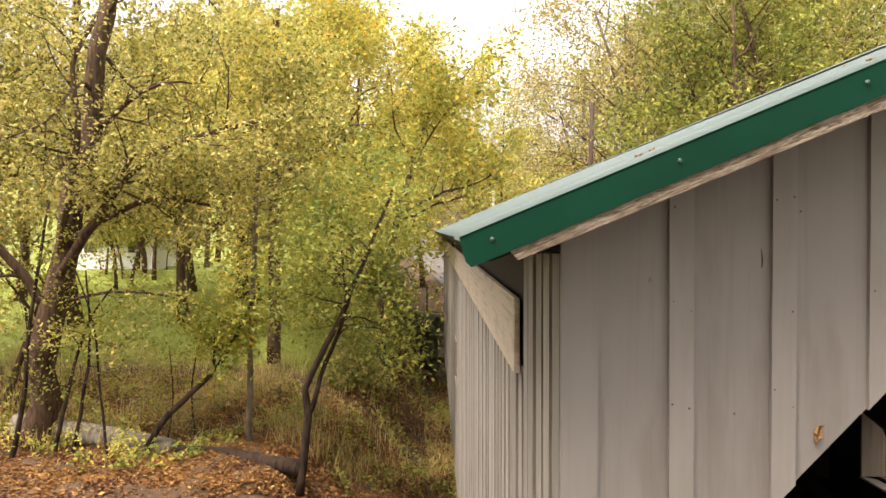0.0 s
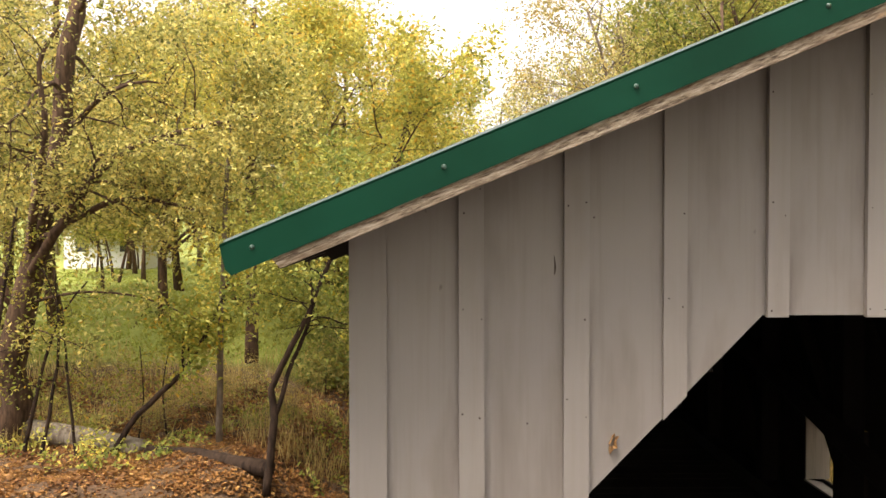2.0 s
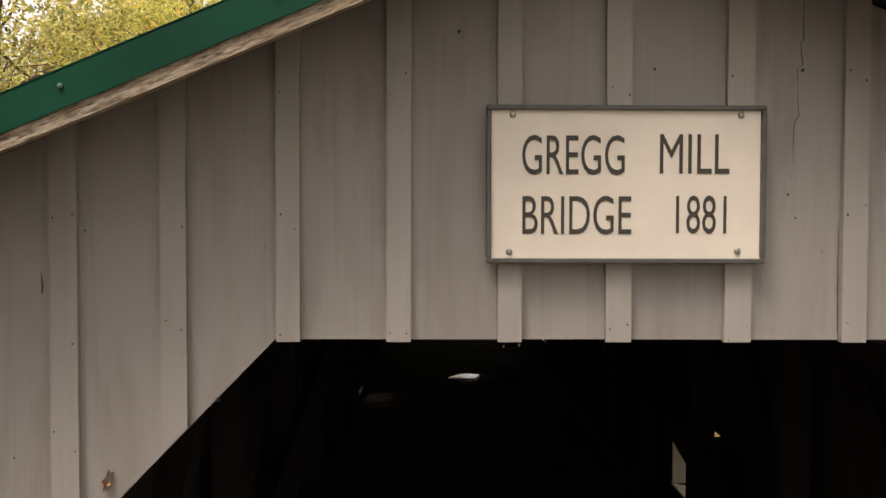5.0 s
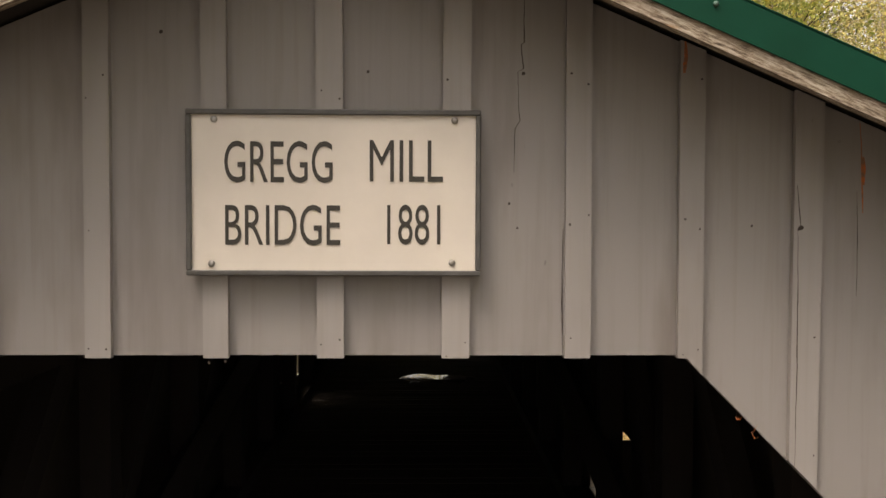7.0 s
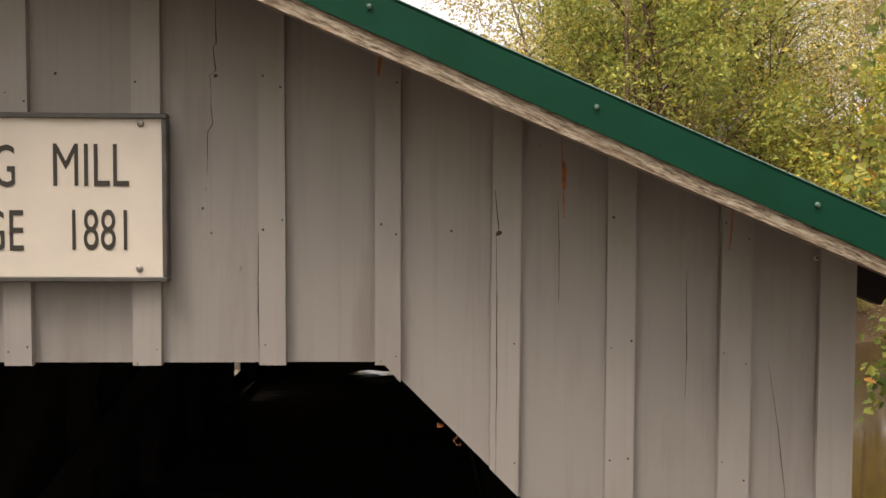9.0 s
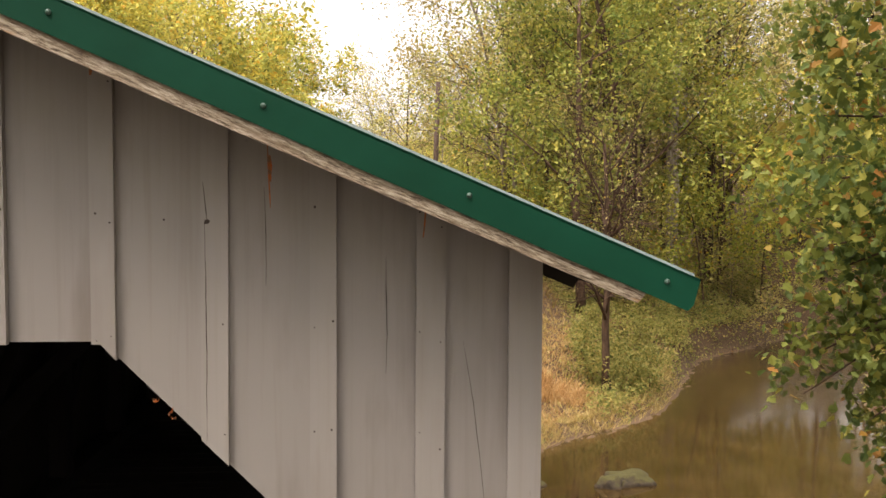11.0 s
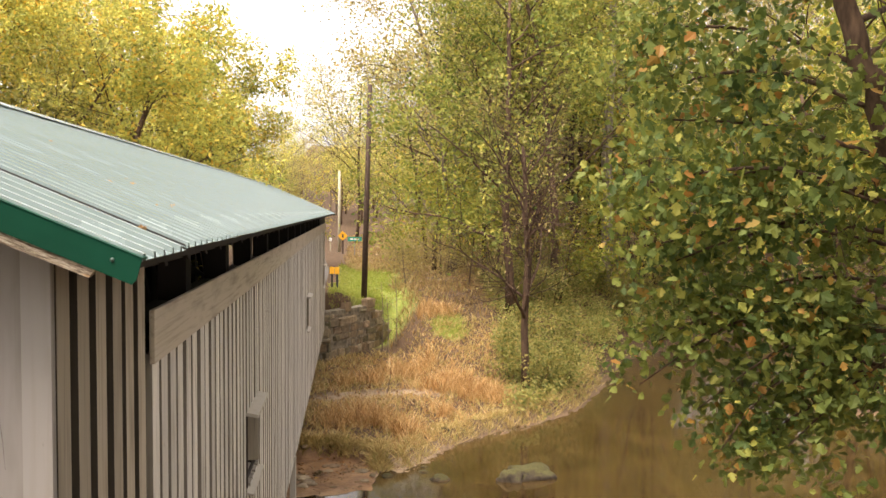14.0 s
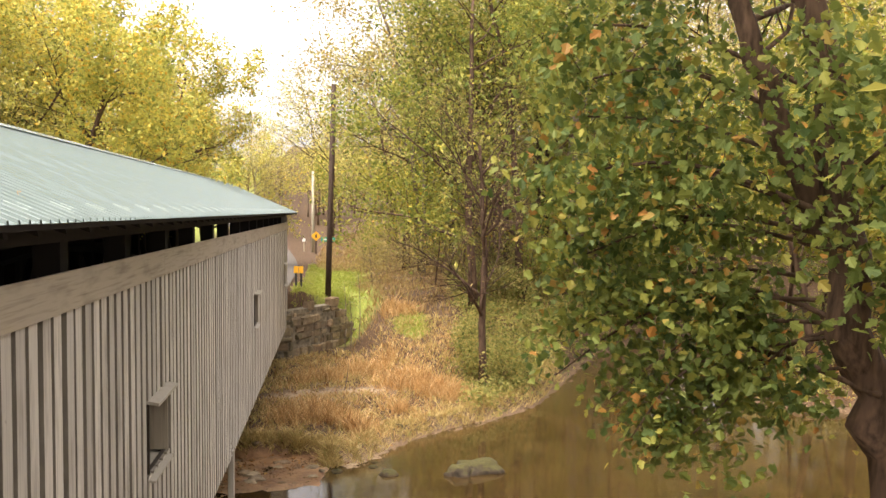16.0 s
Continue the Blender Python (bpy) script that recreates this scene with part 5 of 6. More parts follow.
# upper limbs out of view, added to shade the leaves below
for a, b, c in (((10.3, 7.1, 7.4), (8.8, 6.0, 9.0), (7.2, 5.0, 10.2)), ((10.3, 7.1, 7.4), (9.0, 8.2, 9.0), (7.6, 9.4, 10)), ((10.2, 7.1, 8), (11.6, 6, 9.6), (13, 5, 10.4)), ((10.1, 7.2, 9), (10.4, 9, 10.4), (10.6, 10.5, 11)), ((10.1, 7.2, 8.6), (9.8, 5, 10), (9.4, 3.4, 10.6))):
    stem(t, [a, b, c], (0.08, 0.02), 9, 1.5, 3, 0.1, 0.3, 0.25, 0.9)
own_tree(t, (12.6, 6.4, plan_z(12.6, 6.4)), "plane", 16500, 0.08, 0.25, "large tree with broad green lobed leaves overhanging the creek", None, True, 0.6)
plant(K["lime"], 24.0, 30.0, 1.7, 0.5)
plant(K["olive"], 28.0, 33.0, 1.2, 1.5)
plant(K["lime"], 27.5, 27.0, 1.4, 2.5)

# ---- grass, weeds and leaf litter ----
def scatter_blades(name, leaf, spots, label, tall=(0.2, 0.5), width=0.012, lean=0.35, per=1, seed=0, spread=0.0):
    """Blades of grass at the spots, as one mesh."""
    r = np.random.default_rng(seed)
    p = np.repeat(np.asarray(spots, float), per, 0)
    p = p + np.concatenate([r.normal(0, spread, (len(p), 2))], 1)
    p = set_in(p)
    z = height(p[:, 0], p[:, 1]) - 0.02
    n = len(p)
    h = r.uniform(*tall, n)
    a = r.uniform(0, 2 * np.pi, n)
    side = np.stack([np.cos(a), np.sin(a), np.zeros(n)], 1) * (width * r.uniform(0.6, 1.4, n))[:, None]
    tip = np.stack([r.normal(0, lean, n) * h, r.normal(0, lean, n) * h, h], 1)
    b = np.stack([p[:, 0], p[:, 1], z], 1)
    mid = b + tip * (0.45, 0.45, 0.62)
    v = np.stack([b - side, b + side, mid + side * 0.8, mid - side * 0.8, b + tip], 1).reshape(-1, 3)
    f = [q for i in range(n) for q in ((5 * i, 5 * i + 1, 5 * i + 2, 5 * i + 3), (5 * i + 3, 5 * i + 2, 5 * i + 4))]
    ob = new(name, mesh_of(name, v, f, M_LEAF[leaf]))
    return tagged(ob, label, "grass", kind="stuff")

def spots_in(n, x0, x1, y0, y1, keep, seed):
    r = np.random.default_rng(seed)
    p = np.stack([r.uniform(x0, x1, n), r.uniform(y0, y1, n)], 1)
    d = shore_distance(p[:, 0], p[:, 1])
    return p[keep(p[:, 0], p[:, 1], d)]

def patchy(x, y, s, cut):
    return wobble(x + 3.1, y - 1.7, s) + 0.5 * wobble(x - 5, y + 2, s * 2.7) > cut

off_abutment = lambda x, y: ~((x > -1.5) & (x < 2.6 + np.maximum(0, (y - 34.8) * 0.65)) & (y > 34.4))
def tufts(centres, n, seed):
    """Spots of tall grass gathered round a few centres: (x, y, radius)."""
    r = np.random.default_rng(seed)
    return np.concatenate([np.array([cx, cy]) + r.normal(0, rad * 0.5, (int(n * rad * rad), 2)) for cx, cy, rad in centres])
CLUMPS = [(4.2, 24.7, 1.0), (3.1, 24.2, 0.6), (5.3, 24.0, 0.7), (7.6, 28.6, 1.0), (8.5, 28.2, 0.9), (6.8, 29.0, 0.7), (5.6, 31.4, 0.8), (4.4, 29.9, 0.6), (3.5, 29.4, 0.5), (6.6, 32.0, 0.6), (7.2, 37.2, 0.7), (7.9, 36.6, 0.5), (6.7, 26.0, 0.5)]
scatter_blades("grass", "grass", tufts(CLUMPS, 75, 1), "tall clumps of dry orange grass on the creek bank", (0.2, 0.75), 0.012, 0.6, 13, 1, 0.07)
on_path = lambda x, y: (np.abs(y - 27.2 - 0.35 * (x - 2.7)) < 0.55 + 0.2 * wobble(x, y, 3.0)) & (x > 1.5) & (x < 7.2)
on_bank = lambda x, y, d: (d > 0.15) & ~on_path(x, y) & off_abutment(x, y) & (mud_flat(x, y) < 0.05) & ((y > 22.4) | (x > 4.4) | (x < -1.5))
scatter_blades("grass", "grass", spots_in(3400, 2.2, 10, 20, 35, lambda x, y, d: on_bank(x, y, d) & patchy(x, y, 0.9, -0.2), 21), "low orange grass between the clumps", (0.08, 0.3), 0.014, 0.8, 3, 21, 0.1)
scatter_blades("grass", "straw", spots_in(8000, -3, 15, 19.5, 36, on_bank, 2), "straw-coloured and green bank grass", (0.06, 0.26), 0.018, 0.8, 4, 2, 0.1)
scatter_blades("grass", "turf", spots_in(6000, 2.9, 8.5, 38.5, 58, lambda x, y, d: x + 0.8 * wobble(x, y, 1.3) < 5.6 + 0.05 * (y - 37), 3), "short green verge grass", (0.06, 0.16), 0.014, 0.5, 5, 3, 0.1)
scatter_blades("grass", "sere", spots_in(9000, 3.2, 18, 36, 100, lambda x, y, d: (d > 0.8) & ((x > 5.4 + 0.05 * (y - 37)) | (y > 56)), 33), "tan and straw-coloured rough grass on the rise", (0.1, 0.4), 0.022, 0.6, 5, 33, 0.14)
scatter_blades("grass", "turf", spots_in(900, 6.4, 9.4, 32.5, 38, lambda x, y, d: (x - 7.9) ** 2 / 0.6 + (y - 35) ** 2 / 3.4 < 1, 31), "small patch of bright green grass", (0.06, 0.18), 0.014, 0.5, 6, 31, 0.1)
scatter_blades("grass", "turf", spots_in(11000, -28, -4, 28.5, 60, lambda x, y, d: d > 0, 4), "mown green lawn grass", (0.05, 0.14), 0.02, 0.5, 4, 4, 0.12)
scatter_blades("weeds", "straw", spots_in(2600, -19, -4, 20.8, 29, lambda x, y, d: (d > 0.8) & patchy(x, y, 0.9, 0.15), 6), "tall straw-coloured weed stalks on the leafy bank", (0.25, 0.7), 0.008, 0.25, 4, 6, 0.18)
# turf hanging over the undercut edge
scatter_blades("grass", "straw", spots_in(30000, 0.5, 6, 18.5, 24, lambda x, y, d: (mud_flat(x, y) > 0.01) & (mud_flat(x, y) < 0.4) & (y > 21.2) & (x > 1.2), 13), "pale grass hanging over the undercut bank", (0.12, 0.4), 0.016, 0.9, 4, 13, 0.08)

def herbs(name, leaf, spots, label, tall, size, per, seed, spread=0.18):
    """Leafy plants: leaves on a cloud of short stalks, as one mesh."""
    r = np.random.default_rng(seed)
    h = np.repeat(r.uniform(*tall, len(spots)), per)
    p = np.repeat(np.asarray(spots, float), per, 0) + r.normal(0, spread, (len(spots) * per, 2))
    n = len(p)
    p = set_in(p)
    c = np.stack([p[:, 0], p[:, 1], height(p[:, 0], p[:, 1]) + h * r.uniform(0.05, 1, n) ** 0.7], 1)
    nrm = r.normal(0, 0.5, (n, 3)) + (0, -0.3, 0.8)
    nrm /= np.linalg.norm(nrm, axis=1)[:, None]
    t = np.cross(nrm, r.normal(0, 1, (n, 3))); t /= np.linalg.norm(t, axis=1)[:, None]
    b = np.cross(nrm, t)
    s = size * r.uniform(0.6, 1.4, (n, 1))
    v = np.stack([c - s * t, c + s * (0.5 * b + 0.15 * nrm), c + s * t, c - s * (0.5 * b - 0.15 * nrm)], 1).reshape(-1, 3)
    f = [q for i in range(n) for q in ((4 * i, 4 * i + 1, 4 * i + 2), (4 * i, 4 * i + 2, 4 * i + 3))]
    return tagged(new(name, mesh_of(name, v, f, M_LEAF[leaf])), label, "weeds", kind="stuff")
herbs("weeds", "weed", spots_in(2600, 8.5, 22, 26.5, 48, lambda x, y, d: (d > 0.3) & (x > 9.2 + 0.1 * (y - 27)), 5), "green and yellow leafy streamside weeds", (0.3, 0.9), 0.075, 26, 5, 0.22)
scatter_blades("grass", "turf", spots_in(1500, 2.6, 6.0, 35.4, 41, lambda x, y, d: x < 2.6 + (y - 35.6) * 0.6, 34), "rough grass on top of the bank", (0.06, 0.2), 0.014, 0.5, 5, 34, 0.1)
herbs("weeds", "weed", spots_in(4200, 17, 44, 18, 62, lambda x, y, d: (d > 0.15) & patchy(x, y, 0.5, -0.3), 35), "yellowing leafy weeds on the bank across the creek", (0.2, 0.8), 0.08, 20, 35, 0.25)
herbs("weeds", "yellow", spots_in(90, -16.5, -10.5, 18.8, 23, lambda x, y, d: (d > 0.6) & patchy(x, y, 0.9, 0.0), 36), "yellow and orange leaved low shrubs on the bank", (0.25, 1.0), 0.05, 26, 36, 0.2)
herbs("weeds", "green", spots_in(260, -16, -2.8, 18.2, 27, lambda x, y, d: (d > 0.5) & patchy(x, y, 0.8, 0.12), 7), "low green leafy plants on the leafy bank", (0.15, 0.5), 0.06, 24, 7, 0.16)
herbs("weeds", "weed", spots_in(160, -17, -4.2, 20.8, 26, lambda x, y, d: (d > 1.2) & patchy(x, y, 0.7, 0.05), 17), "yellowing leafy weeds on the bank", (0.3, 0.9), 0.05, 22, 17, 0.2)

def leaf_litter(name, spots, size, label, seed, lift=0.03):
    r = np.random.default_rng(seed)
    n = len(spots)
    spots = set_in(spots)
    c = np.stack([spots[:, 0], spots[:, 1], height(spots[:, 0], spots[:, 1]) + r.uniform(0, lift, n)], 1)
    nrm = r.normal(0, 0.45, (n, 3)) + (0, 0, 1)
    nrm /= np.linalg.norm(nrm, axis=1)[:, None]
    t = np.cross(nrm, r.normal(0, 1, (n, 3))); t /= np.linalg.norm(t, axis=1)[:, None]
    b = np.cross(nrm, t)
    s = size * r.uniform(0.6, 1.4, (n, 1))
    v = np.stack([c - s * t, c + s * (0.6 * b + 0.25 * nrm), c + s * t, c - s * (0.6 * b - 0.25 * nrm)], 1).reshape(-1, 3)
    f = [q for i in range(n) for q in ((4 * i, 4 * i + 1, 4 * i + 2), (4 * i, 4 * i + 2, 4 * i + 3))]
    return tagged(new(name, mesh_of(name, v, f, M_LEAF["litter"])), label, "leaves", kind="stuff")
scatter_blades("grass", "straw", spots_in(9000, 4.4, 15, 19.5, 33, lambda x, y, d: (d > 0.02) & (d < 0.9) & (mud_flat(x, y) < 0.05), 12), "pale grass hanging over the bank edge", (0.1, 0.3), 0.011, 0.9, 6, 12, 0.08)
leaf_litter("leaf_litter", spots_in(60000, -19, -1.5, 17.5, 27, lambda x, y, d: (d > -0.1) & off_abutment(x, y), 8), 0.05, "brown and orange leaf litter on the bank", 8)
leaf_litter("leaf_litter", spots_in(13000, -22, -7.5, 13.5, 18.5, lambda x, y, d: d < 1.2, 28), 0.05, "orange and brown leaves at the foot of the bank", 28)
leaf_litter("leaf_litter", spots_in(26000, -7.5, -0.1, 20, 44, lambda x, y, d: x > -7.5 + 0.1 * (y - 20), 18), 0.06, "brown and orange leaf litter on the slope beside the bridge", 18)
herbs("weeds", "green", spots_in(330, -7.5, -1.0, 22, 42, lambda x, y, d: patchy(x, y, 0.9, 0.1), 19), "low green plants on the slope beside the bridge", (0.15, 0.7), 0.06, 26, 19, 0.22)
scatter_blades("weeds", "straw", spots_in(700, -7.5, -0.6, 22, 40, lambda x, y, d: patchy(x, y, 1.1, 0.1), 20), "dry weed stalks on the slope beside the bridge", (0.2, 0.7), 0.008, 0.3, 4, 20, 0.18)
herbs("weeds", "plane", spots_in(150, -6.2, -3.9, 38.5, 44, lambda x, y, d: x < 99, 22), "dark green creeper over the mossy wing wall", (0.8, 2.6), 0.07, 40, 22, 0.35)
leaf_litter("leaf_litter", spots_in(9000, -1.5, 12, 19, 36, lambda x, y, d: (d > 0.0) & off_abutment(x, y), 9), 0.05, "scattered brown leaves on the creek bank", 9)
leaf_litter("leaf_litter", spots_in(14000, 18, 34, 18, 42, lambda x, y, d: (d > 0.0), 10), 0.07, "brown leaf litter under the overhanging tree", 10)

# ---- rocks, log and stones ----
def rock(name, at, size, seed, material, label, squash=0.5):
    bm = bmesh.new()
    bmesh.ops.create_icosphere(bm, subdivisions=3, radius=1)
    for v in bm.verts:
        k = 1 + 0.4 * noise.noise(v.co * 1.3 + Vector((seed, 0, 0))) + 0.22 * noise.noise(v.co * 3.1 + Vector((0, seed, 0))) + 0.1 * noise.noise(v.co * 8 + Vector((0, 0, seed)))
        v.co = Vector((v.co.x * size[0], v.co.y * size[1], v.co.z * size[2])) * k
    ob = new(name, done(bm, name, material, True))
    ob.location = at
    return tagged(ob, label, "rock")
rock("boulder", (9.1, 20.9, WATER + 0.07), (0.68, 0.5, 0.26), 3, M_MOSS, "flat mossy boulder standing in the creek")
rock("boulder", (8.42, 20.6, WATER + 0.05), (0.4, 0.34, 0.24), 5, M_MOSS, "small mossy rock beside the boulder in the creek")
rock("rock", (6.35, 20.8, WATER - 0.02), (0.28, 0.2, 0.16), 8, M_MOSS, "small brown rock at the waterline")
rnd = random.Random(5)
for i in range(26):
    x, y = rnd.choice([(rnd.uniform(2.6, 9), rnd.uniform(19.5, 26)), (rnd.uniform(19.5, 27), rnd.uniform(24.5, 28))])
    d = shore_distance(np.array([x]), np.array([y]))[0]
    if -0.5 < d < 0.7:
        s = rnd.uniform(0.04, 0.14)
        (x, y), = set_in([(x, y)], -3.6)
        rock("rock", (x, y, max(ground_z(x, y), WATER - 0.05) + s * 0.1), (s * 1.4, s, s * 0.7), i, M_MOSS, "small creek stone at the waterline")
log = thing("fallen_log", (-11.7, 21.2, -2.75), "thick pale fallen log with a sawn end on the bank", "log")
v, f = [], []
tube(v, f, [(-3.2, 0.9, 0.35), (-1.5, 0.5, 0.25), (0.2, 0.0, 0.16), (1.7, -0.5, 0.0)], [0.33, 0.33, 0.31, 0.29], 14)
raw("trunk", v, f, M_BARKPALE, log, True)
log.matrix_world = LEFT @ Matrix.Translation(log.location)
# dark log shape added in place of the black shade under the bank's ledge
log = thing("fallen_log", (-7.4, 19.6, plan_z(-7.4, 19.6)), "dark log shape standing in for the bank's shaded undercut", "log")
v, f = [], []
tube(v, f, [(-2.4, 0.9, 0.05), (-0.9, 0.35, 0.06), (0.2, -0.1, 0.0), (1.2, -0.6, -0.02)], [0.15, 0.22, 0.2, 0.24], 10)
raw("trunk", v, f, M_BARKDARK, log, True)
log.matrix_world = LEFT @ Matrix.Translation(log.location)

def pebbles(name, spots, size, material, label, seed):
    """Loose small stones as one mesh of uneven octahedra."""
    r = np.random.default_rng(seed)
    n = len(spots)
    spots = set_in(spots, -3.6)
    s = size * r.uniform(0.4, 1.5, (n, 1, 1))
    c = np.stack([spots[:, 0], spots[:, 1], np.maximum(height(spots[:, 0], spots[:, 1]), WATER - 0.02)], 1)[:, None]
    o = np.array([(1, 0, 0), (0, 1, 0), (-1, 0, 0), (0, -1, 0), (0, 0, 0.55), (0, 0, -0.5)])
    v = (c + s * (o[None] + r.normal(0, 0.25, (n, 6, 3)))).reshape(-1, 3)
    f = [tuple(6 * i + k for k in q) for i in range(n) for q in ((0, 1, 4), (1, 2, 4), (2, 3, 4), (3, 0, 4), (1, 0, 5), (2, 1, 5), (3, 2, 5), (0, 3, 5))]
    return tagged(new(name, mesh_of(name, v, f, material)), label, "pebbles", kind="stuff")
pebbles("pebbles", spots_in(9000, 0.8, 12, 18.5, 30, lambda x, y, d: ((d > -0.3) & (d < 0.25)) | (mud_flat(x, y) > 0.6) & (patchy(x, y, 1.8, 0.0)), 14), 0.035, M_STONE, "small brown pebbles on the muddy shore", 14)
for i in range(16):
    x, y, s = rnd.uniform(1.5, 4.3), rnd.uniform(19.6, 22.6), rnd.uniform(0.05, 0.16)
    (x, y), = set_in([(x, y)], -3.6)
    rock("rock", (x, y, ground_z(x, y) + s * 0.1), (s * 1.5, s, s * 0.6), i + 50, M_STONE, "brown stone lying on the muddy shore")
t = Tree(88)
stem(t, [(4.85, 27.9, plan_z(4.85, 27.9) - 0.05), (4.95, 27.9, -2.3), (5.0, 27.9, -1.75)], (0.02, 0.006), 2, 0.3, 1, bare=0.5)
own_tree(t, (4.85, 27.9, plan_z(4.85, 27.9)), "tan", 0, 0.05, 0.1, "thin bare stick standing in the grass", M_TWIG)
# ---- poles and road signs ----
def pole(name, x, y, top, r0, r1, lean, material, label):
    z = ground_z(x, y)
    v, f = [], []
    tube(v, f, [(0, 0, -0.3), (lean * 0.5, 0, (top - z) * 0.5), (lean, 0, top - z)], [r0, (r0 + r1) / 2, r1], 12)
    ob = raw(name, v, f, material, None, True)
    ob.location = (x, y, z)
    return tagged(ob, label, "utility pole")
pole("utility_pole", 4.46, 40.0, 10.05, 0.155, 0.115, 0.3, M_POLE, "tall dark brown wooden utility pole on the verge")
pole("utility_pole", 2.66, 80.7, 7.55, 0.16, 0.12, 0.0, M_PALEPOLE, "pale weathered wooden utility pole beside the road")

def marker(x, y):
    m = thing("object_marker", (x, y, ground_z(x, y)), "yellow road-edge marker plate on a dark post", "road marker", "markers by the bridge end")
    bm = bmesh.new(); box(bm, -0.05, 0.05, -0.05, 0.05, -0.2, 0.78, bevel=0.01); part("post", bm, M_BLACK, m)
    bm = bmesh.new(); box(bm, -0.11, 0.11, -0.07, -0.055, 0.75, 1.1, bevel=0.004); part("plate", bm, M_YELLOW, m, "yellow marker plate")
marker(2.88, 40.0); marker(3.13, 40.0)
bm = bmesh.new(); box(bm, -0.035, 0.035, -0.035, 0.035, -0.2, 1.85, bevel=0.008)
post = part("roadside_post", bm, M_BLACK)
post.location = (-3.45, 38.0, ground_z(-3.45, 38.0))
tagged(post, "thin dark roadside post by the bridge end", "post")

s = thing("warning_sign", (3.02, 77.5, -0.82), "yellow diamond warning sign with a black symbol on a dark post", "road sign")
bm = bmesh.new(); box(bm, -0.09, 0.09, -0.05, 0.05, -0.3, 2.3); part("post", bm, M_POLE, s)
bm = bmesh.new(); box(bm, -0.32, 0.32, -0.075, -0.06, -0.32, 0.32, Matrix.Translation((0, 0, 2.2)) @ Matrix.Rotation(radians(45), 4, "Y")); part("plate", bm, M_YELLOW, s)
bm = bmesh.new(); box(bm, -0.08, 0.08, -0.082, -0.078, 2.03, 2.36); part("symbol", bm, M_BLACK, s)
s = thing("street_sign", (4.13, 78, -1.14), "green street name plate with pale unreadable lettering on a post", "street sign")
bm = bmesh.new(); box(bm, -0.04, 0.04, -0.03, 0.03, -0.3, 2.1); part("post", bm, M_BOLT, s)
bm = bmesh.new(); box(bm, -0.65, 0.65, -0.05, -0.035, 2.0, 2.4); part("plate", bm, M_SIGNGREEN, s)
for x0, x1 in ((-0.45, -0.15), (-0.05, 0.42)):
    bm = bmesh.new(); box(bm, x0, x1, -0.056, -0.052, 2.14, 2.26); part("bar", bm, M_WHITE, s)
s = thing("mailbox", (1.82, 80, -0.2), "small white mailbox on a post at the roadside", "mailbox")
bm = bmesh.new(); box(bm, -0.05, 0.05, -0.05, 0.05, -0.3, 1.0); part("post", bm, M_PALEPOLE, s)
bm = bmesh.new(); prism(bm, [(-0.14, 1.0), (0.14, 1.0), (0.14, 1.2), (0.08, 1.3), (-0.08, 1.3), (-0.14, 1.2)], -0.3, 0.3); part("box", bm, M_WHITE, s)

# ---- house beyond the lawn ----
hx, hy = -26.2, 66.0
(hx, hy), = set_in([(hx, hy)])
hz = ground_z(hx, hy)
h = thing("house", (hx, hy, hz), "white house with a green roof beyond the lawn", "house")
bm = bmesh.new(); box(bm, -2.6, 2.6, -3, 3, -0.3, 3.2); prism(bm, [(-3, 3.2), (3, 3.2), (0, 5.0)], -2.6, 2.6, "x"); part("wall", bm, M_WHITE, h)
for s in (-1, 1):
    bm = bmesh.new(); prism(bm, [(s * 3.4, 2.98), (0, 5.02), (0, 5.2), (s * 3.4, 3.16)], -2.9, 2.9, "x"); part("roof", bm, M_SIGNGREEN, h)
for x in (-1.4, 1.4):
    w = new("window"); w.parent = h
    bm = bmesh.new(); box(bm, x - 0.5, x + 0.5, -3.05, -3.005, 0.9, 2.3); part("frame", bm, M_WHITE, w)
    bm = bmesh.new(); box(bm, x - 0.42, x + 0.42, -3.06, -3.052, 0.98, 2.22); part("pane", bm, M_BLACK, w)

# ---- wear on the near gable ----
def ribbon(name, pts, width, material, y=-0.0078, jag=0.0, seed=0):
    """A thin jagged strip on the boards along points in x, z, tapering at both ends."""
    r = random.Random(seed)
    fine = []
    for (ax, az), (bx, bz) in zip(pts, pts[1:]):
        n = max(2, int(math.hypot(bx - ax, bz - az) / 0.03))
        for k in range(n):
            u = k / n
            fine.append((ax + (bx - ax) * u + r.uniform(-jag, jag), az + (bz - az) * u))
    fine.append(pts[-1])
    bm = bmesh.new()
    rows = []
    for i, (x, z) in enumerate(fine):
        w = 0.95 * width * (0.25 + 0.75 * math.sin(math.pi * (i + 0.4) / len(fine))) * r.uniform(0.7, 1.2) / 2
        rows.append((bm.verts.new((x - w, y, z)), bm.verts.new((x + w, y, z))))
    for a, b in zip(rows, rows[1:]):
        bm.faces.new((a[0], a[1], b[1], b[0]))
    return part(name, bm, material, near_gable)

ribbon("crack", [(0.591, 4.56), (0.594, 4.396), (0.583, 4.389), (0.594, 4.315), (0.574, 4.303), (0.574, 4.261)], 0.004, M_CRACK, jag=0.002, seed=1)
ribbon("crack", [(0.574, 4.27), (0.581, 4.149), (0.566, 4.125), (0.563, 3.985)], 0.003, M_CRACK, jag=0.0015, seed=2)
ribbon("crack", [(1.465, 3.947), (1.478, 3.813)], 0.004, M_CRACK, -0.0305, 0.001, 3)
ribbon("crack", [(1.47, 3.82), (1.474, 3.4), (1.472, 3.045)], 0.0035, M_CRACK, -0.0305, 0.001, 4)
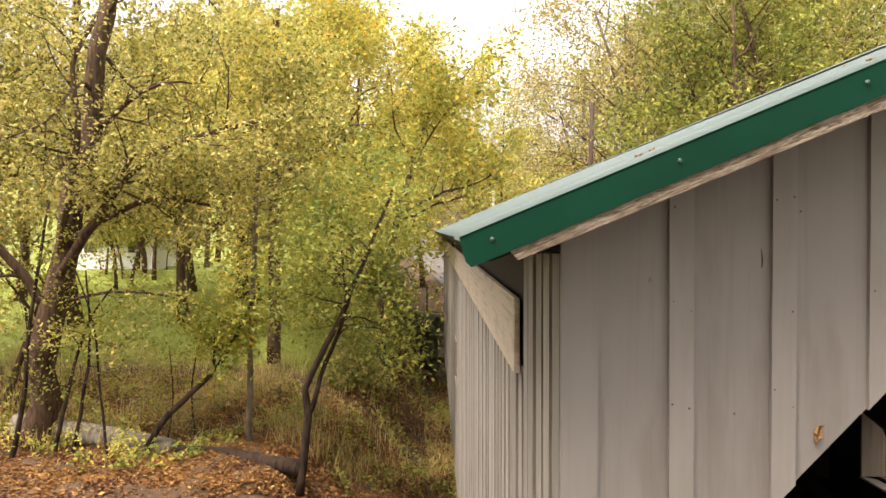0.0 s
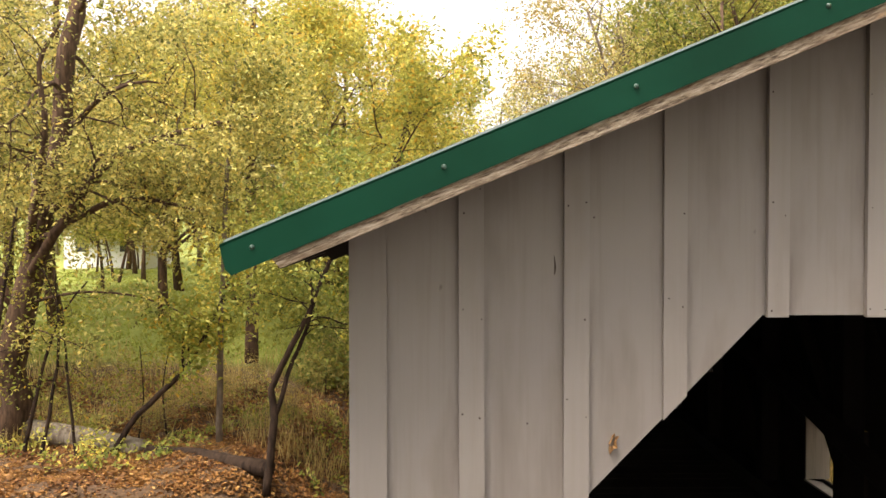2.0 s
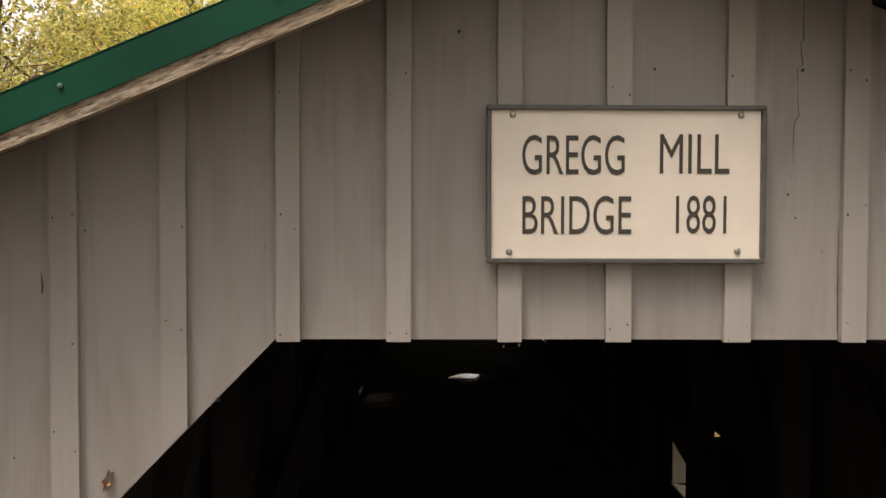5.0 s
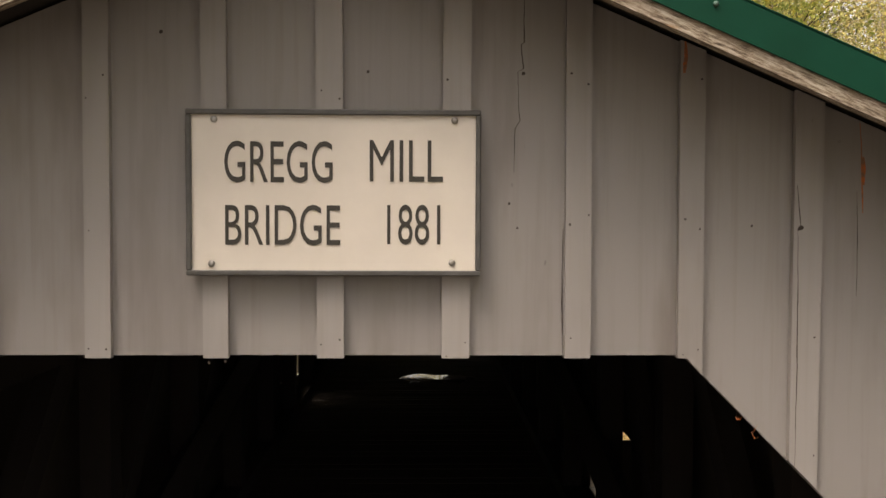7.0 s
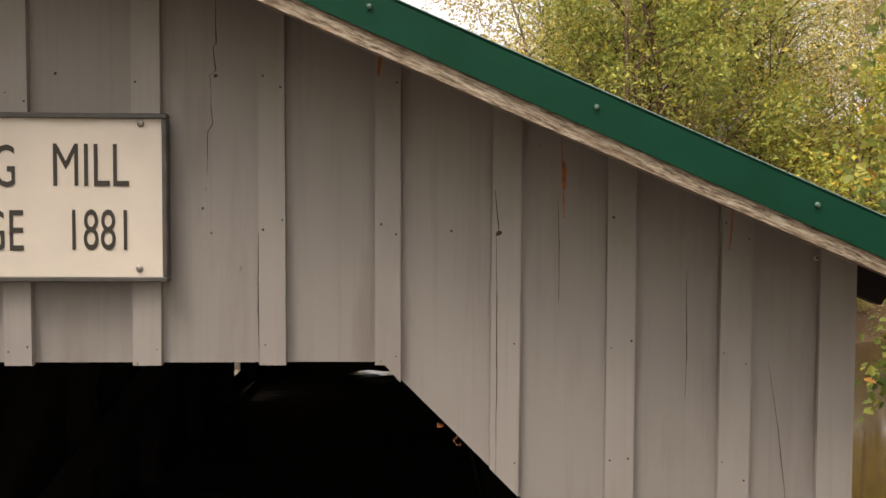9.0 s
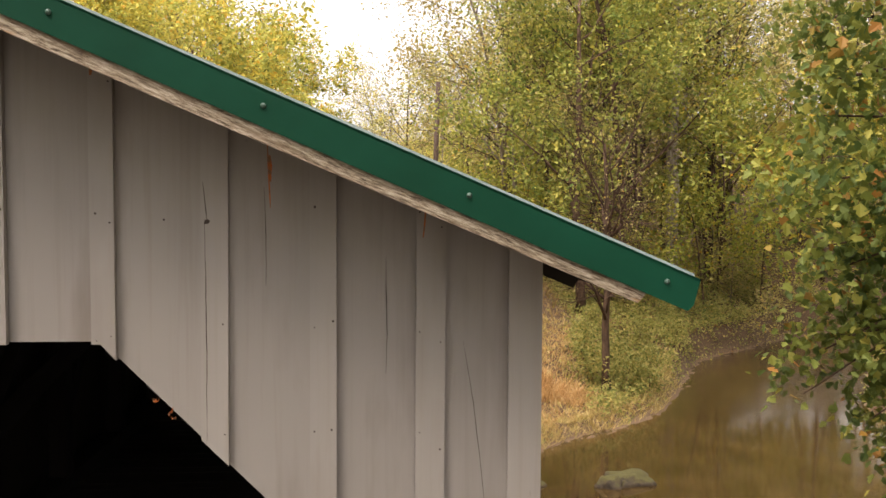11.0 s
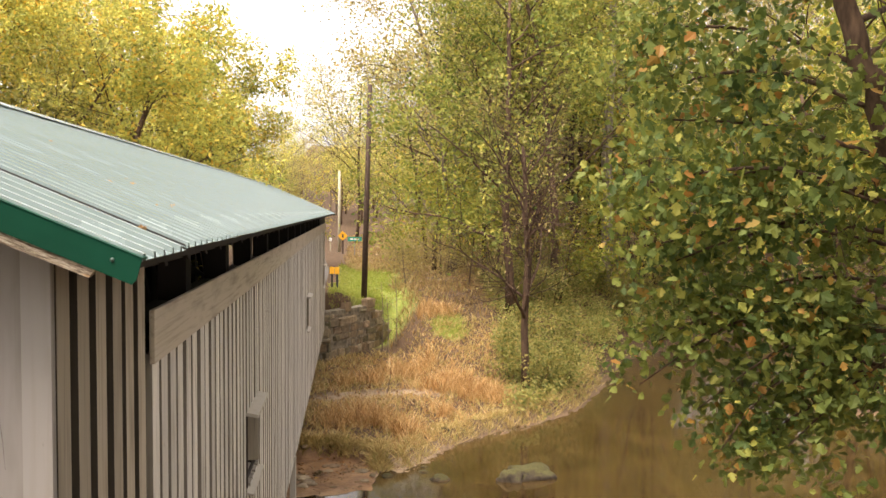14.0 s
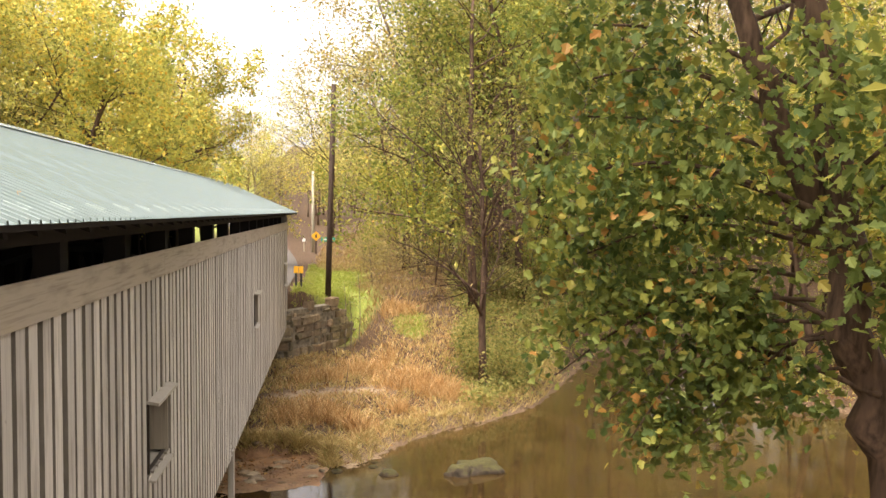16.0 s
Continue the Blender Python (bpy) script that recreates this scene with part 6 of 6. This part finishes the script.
ribbon("crack", [(1.667, 3.93), (1.673, 3.734), (1.672, 3.594)], 0.003, M_CRACK, jag=0.001, seed=5)
ribbon("crack", [(2.084, 3.695), (2.089, 3.419), (2.085, 3.281)], 0.003, M_CRACK, jag=0.001, seed=6)
ribbon("crack", [(2.357, 3.394), (2.394, 3.178), (2.425, 2.921), (2.44, 2.75)], 0.0028, M_CRACK, jag=0.001, seed=7)
ribbon("crack", [(2.214, 3.88), (2.208, 3.75), (2.211, 3.3), (2.214, 2.7)], 0.005, M_CRACK, -0.0078, 0.0008, 8)
ribbon("crack", [(0.722, 3.809), (0.72, 3.6), (0.724, 3.392)], 0.004, M_CRACK, -0.0078, 0.0008, 9)
ribbon("crack", [(-1.932, 3.62), (-1.929, 3.58), (-1.931, 3.55)], 0.007, M_CRACK, jag=0.001, seed=14)
ribbon("rust_streak", [(1.685, 4.04), (1.687, 4.0), (1.688, 3.95)], 0.016, M_RUST, jag=0.001, seed=10)
ribbon("rust_streak", [(1.673, 4.15), (1.68, 4.05), (1.688, 3.86)], 0.006, M_RUST, -0.0076, 0.001, 11)
ribbon("rust_streak", [(1.1, 4.40), (1.103, 4.35), (1.098, 4.30)], 0.014, M_RUST, -0.0305, 0.001, 12)
ribbon("rust_streak", [(2.222, 3.89), (2.22, 3.84), (2.213, 3.76)], 0.008, M_RUST, -0.0305, 0.001, 13)

def dot(name, x, z, r, y, material, ring=False):
    bm = bmesh.new()
    bmesh.ops.create_circle(bm, cap_ends=True, segments=10, radius=r, matrix=Matrix.Translation((x, y, z)) @ Matrix.Rotation(radians(90), 4, "X"))
    for v in bm.verts:
        v.co += Vector((v.co.x * 0, 0, 0)) + Vector((noise.noise(v.co * 60) * r * 0.5, 0, noise.noise(v.co * 60 + Vector((9, 9, 9))) * r * 0.5))
    part(name, bm, material, near_gable)
for x, z, r in ((0.592, 4.298, 0.006), (0.757, 4.238, 0.008), (1.478, 3.813, 0.009), (-1.786, 3.761, 0.004), (0.55, 3.887, 0.005), (0.576, 3.808, 0.004), (1.329, 3.817, 0.004), (-0.55, 4.42, 0.006), (0.1, 4.3, 0.006), (-2.03, 3.0, 0.004)):
    dot("knot", x, z, r, -0.0078 if x != 1.478 else -0.0306, M_CRACK)
dot("knot", 2.509, 3.737, 0.011, -0.0078, M_TRIMW)
dot("knot", 2.509, 3.737, 0.0045, -0.0082, M_CRACK)
rnd = random.Random(8)
for a, b in BATTENS:
    for z in (3.815, 3.43, 4.25, 3.05):
        if open_top((a + b) / 2) + 0.02 < z < under_roof((a + b) / 2) - 0.05:
            for x in (a + 0.014, b - 0.014):
                if rnd.random() < 0.75:
                    dot("nail", x + rnd.uniform(-0.004, 0.004), z + rnd.uniform(-0.05, 0.05), rnd.uniform(0.0022, 0.0042), -0.0305, M_CRACK)
# frayed splinters and caught debris at the portal's chamfers
for x, z, s in ((1.30, 3.19, 0.03), (1.34, 3.15, 0.035), (1.36, 3.13, 0.02), (-1.46, 3.11, 0.03), (-1.35, 3.19, 0.02)):
    bm = bmesh.new()
    r = random.Random(int(x * 100))
    for k in range(5):
        p = Vector((x + r.uniform(-0.01, 0.01), -0.012 + r.uniform(0, 0.01), z))
        q = p + Vector((r.uniform(-0.6, 0.6), r.uniform(-0.4, 0.1), r.uniform(-0.3, 1))) * s
        w = Vector((0.0025, 0.0025, 0))
        a, b, c = bm.verts.new(p - w), bm.verts.new(p + w), bm.verts.new(q)
        bm.faces.new((a, b, c))
    part("splinter", bm, M_RUST if x > 0 else M_CRACK, near_gable)
